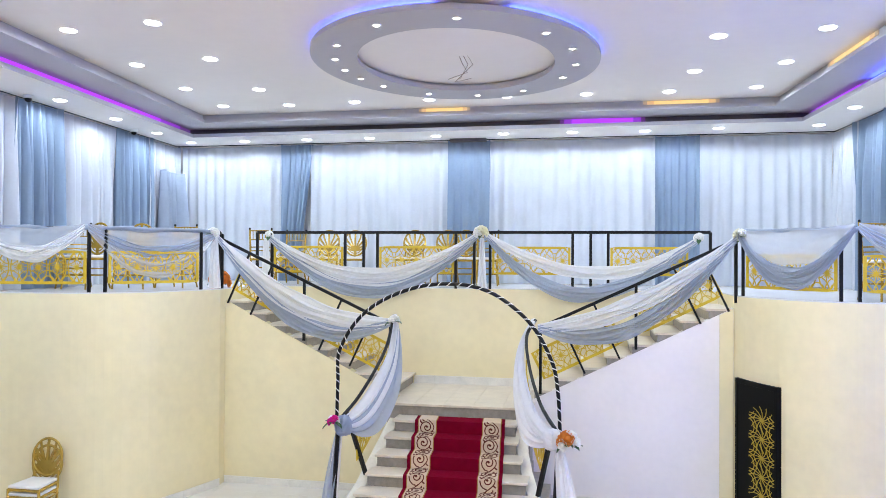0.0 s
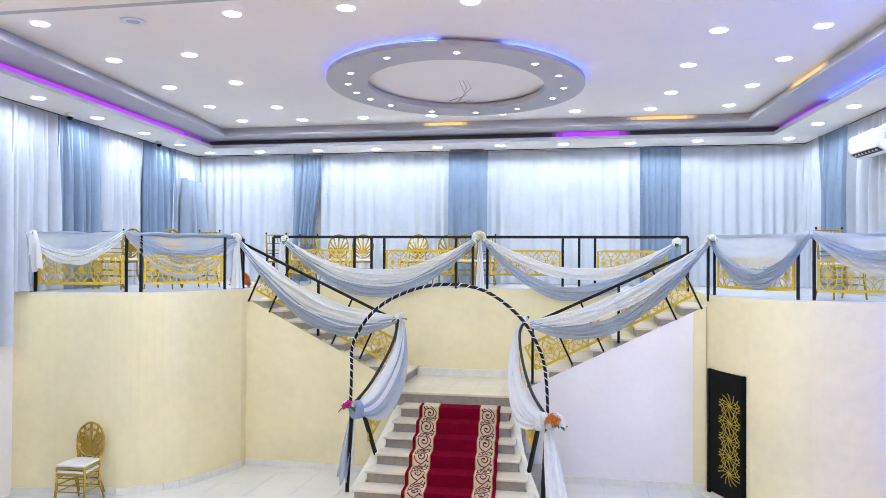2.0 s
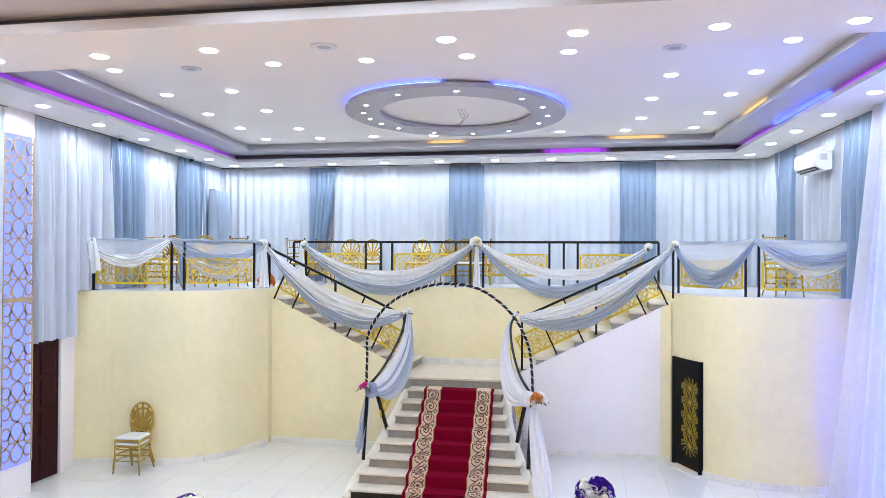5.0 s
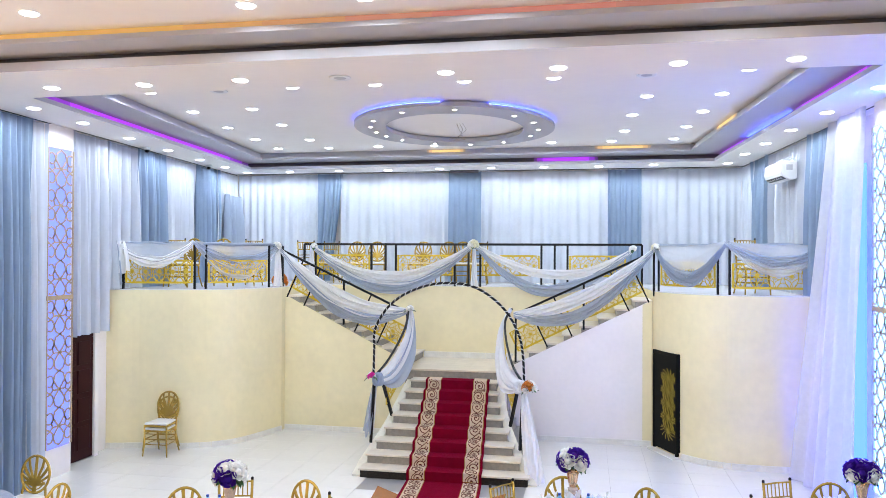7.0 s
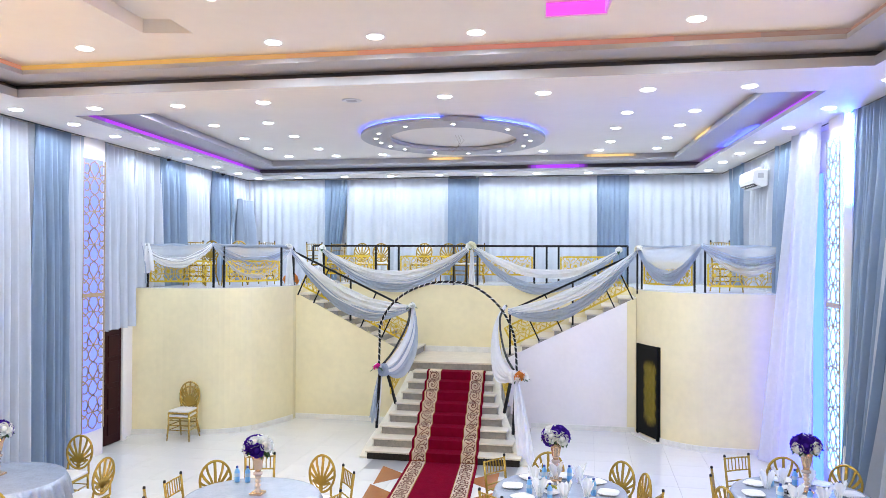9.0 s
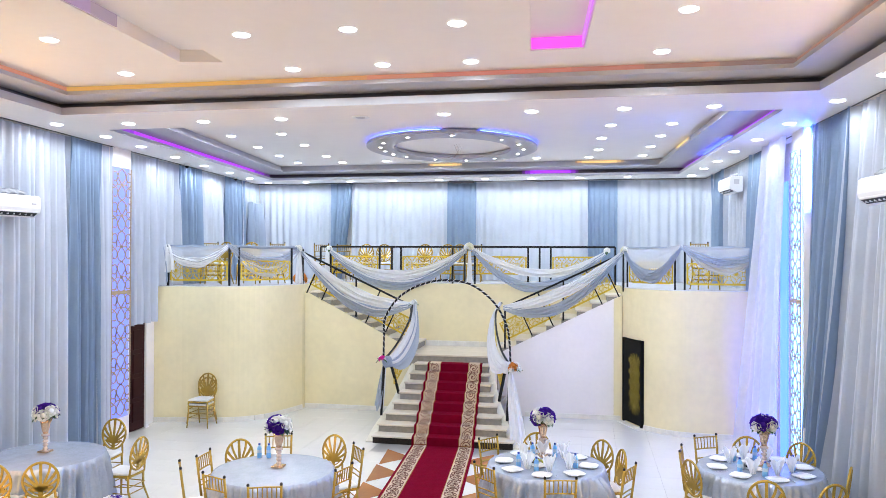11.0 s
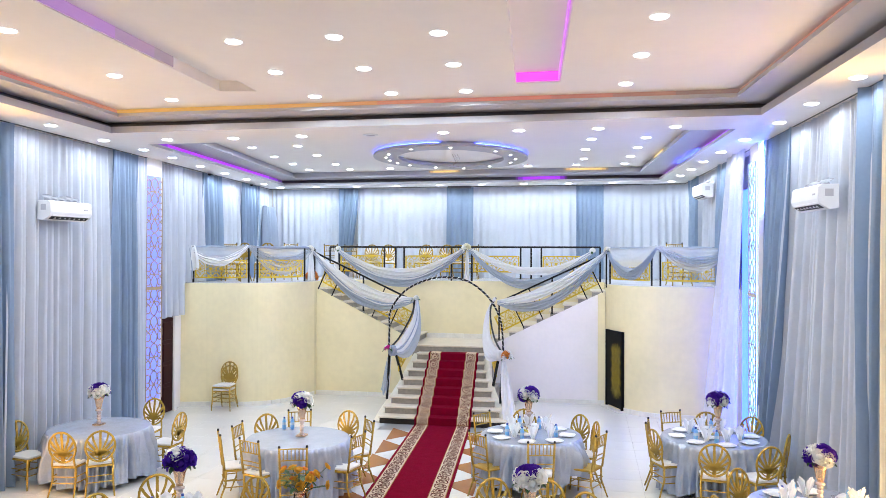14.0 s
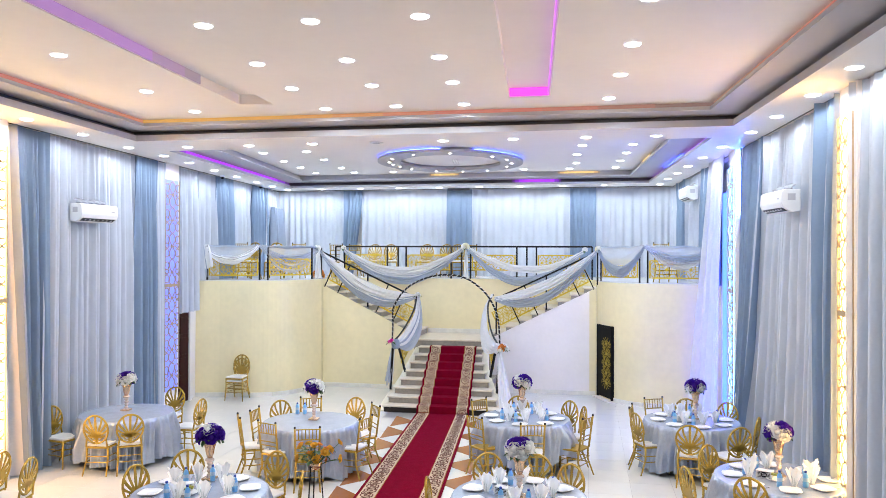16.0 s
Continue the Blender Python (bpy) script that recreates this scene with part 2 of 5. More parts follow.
    for a, b in zip(rings, rings[1:]):
        for k in range(4):
            bm.faces.new((a[k], a[(k + 1) % 4], b[(k + 1) % 4], b[k]))
    return rings


bm = BM()
out = [(-9.0, FRONT - 0.2), (7.0, FRONT - 0.2), (7.0, BACK + 0.4), (-9.0, BACK + 0.4)]
yb = 3.85
xl, xr = -9.0, 7.0
o = {k: bm.verts.new((*p, TOP)) for k, p in zip("abcd", out)}
ml, mr = bm.verts.new((xl, yb, TOP)), bm.verts.new((xr, yb, TOP))
fr = [bm.verts.new((*p, TOP)) for p in BAY_FRONT]
bk = [bm.verts.new((*p, TOP)) for p in BAY_BACK]
for f in ((o["a"], o["b"], fr[1], fr[0]), (o["b"], mr, fr[2], fr[1]), (mr, ml, fr[3], fr[2]), (ml, o["a"], fr[0], fr[3]),
          (ml, mr, bk[1], bk[0]), (mr, o["c"], bk[2], bk[1]), (o["c"], o["d"], bk[3], bk[2]), (o["d"], ml, bk[0], bk[3])):
    bm.faces.new(f)
solid("ceiling_soffit", bm, ceiling_paint, "pale painted gypsum soffit round two ceiling trays", "ceiling", kind="structure")

TRAYS = {"back": (BAY_BACK, 0.06, 0.155, 0.5, 0.045), "front": (BAY_FRONT, 0.10, 0.18, 0.38, 0.05)}
# Lips and steps take a darker grey than the soffit.
for bay, lip, shelf, inset, ledge in TRAYS.values():
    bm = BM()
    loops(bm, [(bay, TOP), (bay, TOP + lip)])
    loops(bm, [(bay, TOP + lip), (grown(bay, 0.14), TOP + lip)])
    solid("ceiling_lip", bm, mid_grey, "grey lip of the ceiling tray", "ceiling", kind="structure")
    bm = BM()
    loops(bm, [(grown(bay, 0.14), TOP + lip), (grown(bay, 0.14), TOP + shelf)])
    solid("ceiling_slot", bm, dark_grey, "ceiling tray slot, its shade put into a dark colour", "ceiling", kind="structure")
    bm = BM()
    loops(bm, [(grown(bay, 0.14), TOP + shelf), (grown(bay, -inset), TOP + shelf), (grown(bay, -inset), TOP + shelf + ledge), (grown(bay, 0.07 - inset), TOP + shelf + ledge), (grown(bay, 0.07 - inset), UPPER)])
    solid("ceiling_step", bm, mid_grey, "grey second step of the ceiling tray", "ceiling", kind="structure")

# upper ceiling of the back tray, and of the front one with two long recesses
bm = BM()
bm.faces.new([bm.verts.new((*p, UPPER)) for p in grown(BAY_BACK, -0.35)])
solid("ceiling", bm, ceiling_paint, "pale pinkish white upper ceiling", "ceiling", kind="structure")
RECESS = [((-3.42, 1.93), (-2.93, 2.03), (-2.55, -8.0), (-3.04, -8.0)), ((0.58, 2.14), (1.15, 2.14), (1.85, -8.0), (1.28, -8.0))]
quad = grown(BAY_FRONT, -0.27)
bm = BM()
A, B, C, D = [bm.verts.new((*p, UPPER)) for p in quad]
r1 = [bm.verts.new((*p, UPPER)) for p in RECESS[0]]
r2 = [bm.verts.new((*p, UPPER)) for p in RECESS[1]]
for f in ((D, r1[0], r1[3], A), (D, r1[1], r1[0]), (D, C, r2[0], r1[1]), (C, r2[1], r2[0]), (r1[1], r2[0], r2[3], r1[2]), (C, B, r2[2], r2[1]), (A, r1[3], r1[2]), (A, r1[2], r2[3], B), (B, r2[3], r2[2])):
    bm.faces.new(f)
for r in (r1, r2):
    top = [bm.verts.new((v.co.x, v.co.y, UPPER + 0.14)) for v in r]
    for k in range(4):
        bm.faces.new((r[k], r[(k + 1) % 4], top[(k + 1) % 4], top[k]))
    bm.faces.new(top)
solid("ceiling", bm, ceiling_paint, "pale pinkish ceiling with two long recesses", "ceiling", kind="structure")

# ---------- platform, flights of stairs, landing ----------
WALL_L = [(-7.6, 7.9), (-7.32, 7.93), (-6.87, 8.05), (-6.4, 8.12), (-6.03, 8.2), (-5.67, 8.37), (-5.37, 8.68), (-5.17, 9.17), (-4.98, 9.79)]
WALL_R = [(1.9, 10.05), (2.06, 9.62), (2.27, 9.26), (2.56, 8.98), (2.8, 8.84), (3.09, 8.75), (3.73, 8.72), (4.5, 8.75)]
WALL_L = [(p.x, p.y) for p in smooth_line([(*p, 0) for p in WALL_L], 32)]
WALL_R = [(p.x, p.y) for p in smooth_line([(*p, 0) for p in WALL_R], 32)]
STEP_Y, LAND_Y, LAND_Z, MID_Y = 7.15, 9.58, 1.30, 11.2
slab("platform_west", WALL_L + [(-4.98, BACK + 0.2), (-8.0, BACK + 0.2), (-8.0, 7.9)], 0, PLATFORM, cream, "cream painted curved front of the raised platform", "platform")
slab("platform_east", WALL_R + [(4.6, BACK + 0.2), (1.9, BACK + 0.2)], 0, PLATFORM, cream, "cream painted curved front of the raised platform", "platform")
slab("platform_middle", [(-4.98, MID_Y), (1.9, MID_Y), (1.9, BACK + 0.2), (-4.98, BACK + 0.2)], 0, PLATFORM, cream, "cream painted wall behind the landing", "platform")

# pale tiles on top of the platform
slab("platform_floor", WALL_L + [(-4.98, BACK + 0.2), (-8.0, BACK + 0.2), (-8.0, 7.9)], PLATFORM, PLATFORM + 0.012, pale_tile, "pale polished tiles on the raised platform", "floor")
slab("platform_floor", WALL_R + [(4.6, BACK + 0.2), (1.9, BACK + 0.2)], PLATFORM, PLATFORM + 0.012, pale_tile, "pale polished tiles on the raised platform", "floor")
slab("platform_floor", [(-4.98, MID_Y), (1.9, MID_Y), (1.9, BACK + 0.2), (-4.98, BACK + 0.2)], PLATFORM, PLATFORM + 0.012, pale_tile, "pale polished tiles on the raised platform", "floor")

# ---------- stairs ----------
RISE, RUN = 0.1445, 0.3
STEP_L = [-2.62, -2.59, -2.53, -2.46, -2.41, -2.38, -2.35, -2.32]
STEP_R = [-0.07, -0.22, -0.35, -0.46, -0.57, -0.66, -0.73, -0.78]
stairs = thing("staircase", (0, 0, 0), 0, "flared beige marble stairs rising to a landing", "stairs")
for n in range(8):
    y, z, a, b = STEP_Y + RUN * n, RISE * n, STEP_L[n], STEP_R[n]
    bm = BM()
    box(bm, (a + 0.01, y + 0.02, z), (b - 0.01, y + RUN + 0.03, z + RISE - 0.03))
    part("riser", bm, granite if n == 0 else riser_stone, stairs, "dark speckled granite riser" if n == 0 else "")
    bm = BM()
    box(bm, (a - 0.015, y - 0.012, z + RISE - 0.03), (b + 0.015, y + RUN + 0.02, z + RISE))
    part("tread", bm, stone, stairs, bevel=0.006)
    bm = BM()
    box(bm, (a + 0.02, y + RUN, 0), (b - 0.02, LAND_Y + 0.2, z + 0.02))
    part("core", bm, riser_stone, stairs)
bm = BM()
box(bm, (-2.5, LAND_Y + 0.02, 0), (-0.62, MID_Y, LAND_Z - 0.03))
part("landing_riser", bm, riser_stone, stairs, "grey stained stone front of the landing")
for k in range(5):
    for j in range(3):
        bm = BM()
        x0, y0 = -2.52 + k * 0.386, LAND_Y + j * 0.54
        box(bm, (x0, y0, LAND_Z - 0.03), (x0 + 0.383, y0 + 0.537, LAND_Z))
        part("landing_tile", bm, stone, stairs, bevel=0.003)
pale_cream = material("pale_cream_plaster", (0.74, 0.7, 0.58), 0.5, vary=0.15, scale=4, bump=0.3, bump_scale=12)
for sx, xs in ((-1, STEP_L), (1, STEP_R)):
    bm = BM()
    base = [(x + sx * 0.0, STEP_Y + 0.05 + RUN * n) for n, x in enumerate(xs)] + [(xs[-1] + sx * 0.02, LAND_Y + 0.45)]
    for (x0, y0), (x1, y1), n in zip(base, base[1:], range(9)):
        h0, h1 = RISE * n + 0.03, RISE * min(n + 1, 8) + 0.03
        vs = [bm.verts.new(p) for p in ((x0, y0, 0), (x1, y1, 0), (x1, y1, h1), (x0, y0, h0), (x0 + sx * 0.13, y0, 0), (x1 + sx * 0.13, y1, 0), (x1 + sx * 0.13, y1, h1), (x0 + sx * 0.13, y0, h0))]
        for f in ((0, 1, 2, 3), (7, 6, 5, 4), (3, 2, 6, 7), (0, 3, 7, 4), (2, 1, 5, 6)):
            bm.faces.new([vs[i] for i in f])
    bmesh.ops.recalc_face_normals(bm, faces=bm.faces)
    part("stringer", bm, pale_cream, stairs, "worn pale cream stair curb")

SIDE_RISE = (PLATFORM - LAND_Z) / 9


def side_flight(x0, x1, y0, wall_mat, label, name):
    """Nine risers from the landing's edge x0 to the platform at x1, with a sloped wall under them."""
    flight = thing(name, (0, 0, 0), 0, label, "stairs")
    run = (x1 - x0) / 8
    s = 1 if run > 0 else -1
    for n in range(8):
        z, xa = LAND_Z + SIDE_RISE * n, x0 + run * n
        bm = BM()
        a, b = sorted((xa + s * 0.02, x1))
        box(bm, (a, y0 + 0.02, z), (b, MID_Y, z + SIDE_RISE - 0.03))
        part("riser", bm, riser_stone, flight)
        bm = BM()
        a, b = sorted((xa - s * 0.02, xa + run + s * 0.02))
        box(bm, (a, y0 + 0.012, z + SIDE_RISE - 0.03), (b, MID_Y, z + SIDE_RISE))
        part("tread", bm, stone, flight, bevel=0.005)
    bm = BM()
    low, high = LAND_Z + 0.01, PLATFORM - SIDE_RISE + 0.01
    pts = [(x0 - s * 0.05, 0), (x1, 0), (x1, high), (x0 - s * 0.05, low)]
    f = [bm.verts.new((x, y0, z)) for x, z in pts]
    b = [bm.verts.new((x, y0 + 0.14, z)) for x, z in pts]
    for i in range(4):
        bm.faces.new((f[i], f[(i + 1) % 4], b[(i + 1) % 4], b[i]))
    bm.faces.new(f)
    bm.faces.new(b[::-1])
    bmesh.ops.recalc_face_normals(bm, faces=bm.faces)
    part("flight_wall", bm, wall_mat, flight, label.split(" stairs")[0] + " wall under the steps")
    return flight


side_flight(-2.5, -4.98, 9.95, cream, "cream walled stairs with beige marble treads", "side_stairs")
side_flight(-0.62, 1.9, 10.02, white_wall, "white walled stairs with beige marble treads", "side_stairs")

bm = BM()
edge_pts = [(1.73, 0.0), (1.897, 0.0), (1.897, 2.585), (1.73, 2.5)]
f0 = [bm.verts.new((x, 10.012, z)) for x, z in edge_pts]
f1 = [bm.verts.new((x, 10.019, z)) for x, z in edge_pts]
bm.faces.new(f0)
bm.faces.new(f1[::-1])
for k in range(4):
    bm.faces.new((f0[k], f1[k], f1[(k + 1) % 4], f0[(k + 1) % 4]))
bmesh.ops.recalc_face_normals(bm, faces=bm.faces)
solid("wall_paint_band", bm, cream, "cream painted edge of the white stair wall", "wall", kind="structure")

# skirting tiles along the foot of the walls
skirt = thing("skirting", (0, 0, 0), 0, "worn pale skirting tiles along the cream walls", "skirting", kind="structure")


def skirting(pts, z=0.0, height=0.1, length=0.32):
    pts = [Vector((x, y)) for x, y in pts]
    for a, b in zip(pts, pts[1:]):
        count = max(1, round((b - a).length / length))
        for k in range(count):
            p, q = a.lerp(b, k / count), a.lerp(b, (k + 1) / count)
            d = (q - p).normalized()
            n = Vector((d.y, -d.x)) * 0.02
            q = q - d * 0.004
            bm = BM()
            prism(bm, [(p.x, p.y), (p.x + n.x, p.y + n.y), (q.x + n.x, q.y + n.y), (q.x, q.y)], z, z + height)
            bmesh.ops.recalc_face_normals(bm, faces=bm.faces)
            part("skirting_tile", bm, stone_white, skirt)


stone_white = material("pale_skirting_tile", (0.8, 0.77, 0.7), 0.3, vary=0.14, scale=6)
skirting(WALL_L[2::2])
skirting([(-4.97, 9.95), (-2.7, 9.95)])
skirting([(-0.1, 10.02), (1.88, 10.02)])
skirting(WALL_R[8::2])
skirting([(-2.5, MID_Y), (-0.6, MID_Y)], LAND_Z, 0.12)

# ---------- railings ----------


def lattice(bm, length, height, put, ahead):
    """Pierced panel: a flat frame filled with sunbursts and interlaced loops."""
    clip = lambda x, z: (min(max(x, 0.02), length - 0.02), min(max(z, 0.02), height - 0.02))
    steps = [0.018 + (length - 0.036) * i / 10 for i in range(11)]
    ribbon(bm, [(x, 0.018) for x in steps] + [(x, height - 0.018) for x in reversed(steps)], 0.036, 0.012, put, ahead, True)
    count = max(2, round(length / 0.24))
    pitch = length / count
    mid = height * 0.5
    for k in range(count):
        cx = (k + 0.5) * pitch
        ribbon(bm, [(cx + 0.013 * math.cos(a), mid + 0.013 * math.sin(a)) for a in (i * math.pi / 4 for i in range(8))], 0.028, 0.01, put, ahead, True)
        for i in range(14):
            a = i * math.pi / 7 + 0.1
            r = 0.062 if i % 2 else 0.105
            ribbon(bm, [(cx + 0.02 * math.cos(a), mid + 0.02 * math.sin(a)), (cx + r * math.cos(a), mid + r * math.sin(a))], 0.009, 0.008, put, ahead)
        ribbon(bm, [clip(cx + 0.105 * math.cos(a), mid + height * 0.46 * math.sin(a)) for a in (i * math.pi / 9 for i in range(18))], 0.012, 0.008, put, ahead, True)
    for k in range(count + 1):
        cx = k * pitch
        for z, half in ((0.0, 1), (height, -1)):
            for r in (0.15, 0.09):
                pts = [(cx + r * math.cos(a), z + half * r * 1.15 * math.sin(a)) for a in (i * math.pi / 8 for i in range(9))]
                pts = [p for p in pts if 0.01 < p[0] < length - 0.01]
                if len(pts) > 2:
                    ribbon(bm, [clip(*p) for p in pts], 0.012, 0.008, put, ahead)


def panel(parent, a, b, height, name="panel"):
    """A lattice panel with its lower edge from a to b, standing at right angles to that edge."""
    a, b = Vector(a), Vector(b)
    e = (b - a).normalized()
    out = e.cross(Vector((0, 0, 1))).normalized()
    up = out.cross(e)
    bm = BM()
    lattice(bm, (b - a).length, height, lambda x, z: a + e * x + up * z, out)
    return part(name, bm, gold_paint, parent, "gold painted pierced metal panel")


def bars(parent, name, ends, w=0.035):
    for a, b in ends:
        bm = BM()
        square_bar(bm, a, b, w)
        part(name, bm, black_metal, parent, bevel=0.003)


RAIL = 3.55
rail_l = thing("railing", (0, 0, 0), 0, "black steel railing with gold pierced panels", "railing", "railings of the platform")
posts_l = [(-7.34, 8.03), (-7.2, 8.07), (-5.99, 8.33), (-5.82, 8.41), (-5.12, 9.5), (-5.03, 9.86)]
bars(rail_l, "post", [((x, y, PLATFORM), (x, y, RAIL)) for x, y in posts_l])
bars(rail_l, "top_rail", [((*p, RAIL), (*q, RAIL)) for p, q in zip(posts_l, posts_l[1:])])
panel(rail_l, (-7.17, 8.08, PLATFORM + 0.11), (-6.02, 8.32, PLATFORM + 0.11), 0.42)
panel(rail_l, (-5.8, 8.44, PLATFORM + 0.11), (-5.14, 9.47, PLATFORM + 0.11), 0.42)

rail_r = thing("railing", (0, 0, 0), 0, "black steel railing with gold pierced panels", "railing", "railings of the platform")
posts_r = [(1.92, 10.0), (2.0, 9.96), (2.83, 8.95), (3.0, 8.89), (4.33, 8.84), (4.5, 8.85)]
bars(rail_r, "post", [((x, y, PLATFORM - 0.06), (x, y, RAIL)) for x, y in posts_r])
bars(rail_r, "top_rail", [((*p, RAIL), (*q, RAIL)) for p, q in zip(posts_r, posts_r[1:])])
panel(rail_r, (2.03, 9.92, PLATFORM + 0.11), (2.8, 8.98, PLATFORM + 0.11), 0.42)
panel(rail_r, (3.03, 8.88, PLATFORM + 0.11), (4.3, 8.84, PLATFORM + 0.11), 0.42)

rail_m = thing("railing", (0, 0, 0), 0, "black steel balustrade with gold pierced panels above the landing", "railing", "railings of the platform")
RY, RT = 11.15, 3.59
posts_m = [-5.08, -4.83, -3.62, -3.32, -3.1, -1.87, -1.59, -1.35, -0.13, 0.13, 0.38, 1.8]
bars(rail_m, "post", [((x, RY + 0.06, PLATFORM), (x, RY + 0.06, RT)) for x in posts_m], 0.04)
bars(rail_m, "top_rail", [((posts_m[0], RY + 0.06, RT), (posts_m[-1], RY + 0.06, RT))], 0.045)
for a, b in ((-4.8, -3.65), (-3.07, -1.9), (-1.32, -0.16), (0.41, 1.5)):
    panel(rail_m, (a, RY + 0.06, PLATFORM + 0.22), (b, RY + 0.06, PLATFORM + 0.22), 0.42)


def sloped_rail(x_top, x_low, y, label):
    """A handrail down a side flight: plumb posts, tilted struts, two tilted panels."""
    ob = thing("stair_railing", (0, 0, 0), 0, label, "railing", "railings of the stairs")
    top, low = Vector((x_top, y, 3.45)), Vector((x_low, y, 2.3))
    base_t, base_l = Vector((x_top, y, 2.66)), Vector((x_low, y, 1.42))
    bars(ob, "handrail", [(top, low)], 0.04)
    bars(ob, "post", [(base_t, top + Vector((0, 0, 0.08))), (base_t.lerp(base_l, 0.5), top.lerp(low, 0.5)), (base_l, low)], 0.036)
    e = (low - top).normalized()
    s = 1 if x_low > x_top else -1
    down = Vector((-s * abs(e.z), 0, -abs(e.x)))
    bars(ob, "strut", [(top.lerp(low, f), top.lerp(low, f) + down * 0.78) for f in (0.17, 0.31, 0.72, 0.9)], 0.026)
    for f0, f1 in ((0.06, 0.46), (0.56, 0.98)):
        a, b = base_t.lerp(base_l, f0), base_t.lerp(base_l, f1)
        lift = Vector((0, 0, 0.16))
        panel(ob, a + lift, b + lift, 0.4)
    return ob


sloped_rail(-5.03, -2.55, 9.93, "black sloping handrail with gold pierced panels")
sloped_rail(1.92, -0.52, 9.98, "black sloping handrail with gold pierced panels")


LOW_L = smooth_line([(-2.59, 7.88, 1.42), (-2.5, 8.4, 1.62), (-2.44, 9.2, 2.0), (-2.48, 9.75, 2.3), (-2.5, 9.9, 2.42)])
LOW_R = smooth_line([(-0.2, 7.88, 1.38), (-0.42, 8.4, 1.58), (-0.6, 9.1, 1.9), (-0.68, 9.7, 2.2), (-0.58, 9.9, 2.4)])


def curved_rail(line, brace, head_post=True):
    ob = thing("stair_railing", (0, 0, 0), 0, "curved black handrail with a gold pierced panel", "railing", "railings of the stairs")
    bm = BM()
    tube(bm, line, 0.021, 6)
    part("handrail", bm, black_metal, ob)
    bars(ob, "post", [((line[0].x - 0.05, line[0].y - 0.03, 0.36), line[0]), brace] + ([((line[-1].x, line[-1].y, LAND_Z), line[-1])] if head_post else []), 0.042)
    bm = BM()
    run = [0.0]
    for p, q in zip(line, line[1:]):
        run.append(run[-1] + (q - p).length)

    def put(x, z):
        x += 0.46
        i = max(k for k in range(len(run) - 1) if run[k] <= x or k == 0)
        f = (x - run[i]) / max(run[i + 1] - run[i], 1e-6)
        p = line[i].lerp(line[i + 1], f)
        return p + Vector((0, 0, z - 0.72))
    lattice(bm, min(run[-1] - 0.62, 1.6), 0.44, put, (1, 0, 0))
    part("panel", bm, gold_paint, ob, "gold painted pierced metal panel")


curved_rail(LOW_L, ((-2.46, 8.53, 0.64), (-2.56, 8.06, 1.48)))
curved_rail(LOW_R, ((-0.43, 8.12, 0.66), (-0.27, 7.97, 1.42)), False)

# arch of black pipe wound with white ribbon
arch = thing("arch", (0, 0, 0), 0, "black pipe arch wound with white ribbon", "arch")
ARCH = smooth_line([(-2.6, 7.85, 1.4), (-2.59, 7.85, 1.85), (-2.57, 7.85, 2.2), (-2.32, 7.85, 2.58), (-1.93, 7.85, 2.82), (-1.45, 7.85, 2.93), (-0.95, 7.85, 2.86), (-0.52, 7.85, 2.55), (-0.28, 7.85, 2.15), (-0.21, 7.85, 1.8), (-0.19, 7.85, 1.36)], 60)
bm = BM()
tube(bm, ARCH, 0.02, 8)
part("pipe", bm, black_metal, arch, smooth=True)
bm = BM()
coil = []
for k in range(len(ARCH) * 6 - 6):
    p = ARCH[k // 6].lerp(ARCH[k // 6 + 1], (k % 6) / 6)
    d = (ARCH[k // 6 + 1] - ARCH[k // 6]).normalized()
    side = d.cross(Vector((0, 1, 0))).normalized()
    a = k * 0.8
    coil.append(p + (side * math.cos(a) + Vector((0, 1, 0)) * math.sin(a)) * 0.018)
tube(bm, coil, 0.0065, 4)
ribbon_white = material("white_satin_ribbon", (0.85, 0.84, 0.82), 0.5, vary=0.06)
part("ribbon", bm, ribbon_white, arch, "white wound ribbon")

# ---------- swags of gauze ----------
gauze_white = sheer("white_gauze", (0.93, 0.93, 0.95), 0.12)
gauze_blue = sheer("grey_blue_gauze", (0.48, 0.55, 0.69), 0.22)
gauze_thin = sheer("thin_white_gauze", (0.85, 0.87, 0.92), 0.6)


def drape(name, parent, p0, p1, sag0, sag1, mat, folds=3, depth=0.06, lean=0.0, pinch=0.08, seed=0, skew=0.0):
    """Cloth hung from p0 to p1; its upper edge sags by sag0, its lower by sag1, with lengthwise folds."""
    p0, p1 = Vector(p0), Vector(p1)
    e = p1 - p0
    out = Vector((e.y, -e.x, 0)).normalized()
    if out.y > 0:
        out = -out
    rnd = random.Random(seed)
    ph, ph2 = rnd.uniform(0, 6), rnd.uniform(0, 6)

    def f(u, v):
        w = u + skew * u * (1 - u)
        s = 1 - (2 * w - 1) ** 2
        s = 0.75 * s + 0.25 * math.sin(math.pi * w)
        drop = (sag0 + (sag1 - sag0) * v) * s + pinch * (v - 0.5) * (1 - s)
        drop += 0.012 * math.sin(u * 19 + v * 7 + ph) * s
        ripple = depth * (0.3 + 0.7 * s) * (math.sin(v * 2 * math.pi * folds + ph + 0.9 * math.sin(u * 4)) + 0.4 * math.sin(v * 2 * math.pi * folds * 2.3 + ph2 + u * 3) + 0.22 * math.sin(v * 2 * math.pi * folds * 4.1 + ph + 2.2 * math.sin(u * 5 + ph2)))
        return p0 + e * u - Vector((0, 0, drop)) + out * (0.05 + ripple + lean * s * v)
    bm = BM()
    sheet(bm, 44, 14 * folds, f)
    return part(name, bm, mat, parent, smooth=True)


def rose(radius, seed):
    """A bloom of overlapping cupped petals."""
    rnd = random.Random(seed)
    bm = BM()
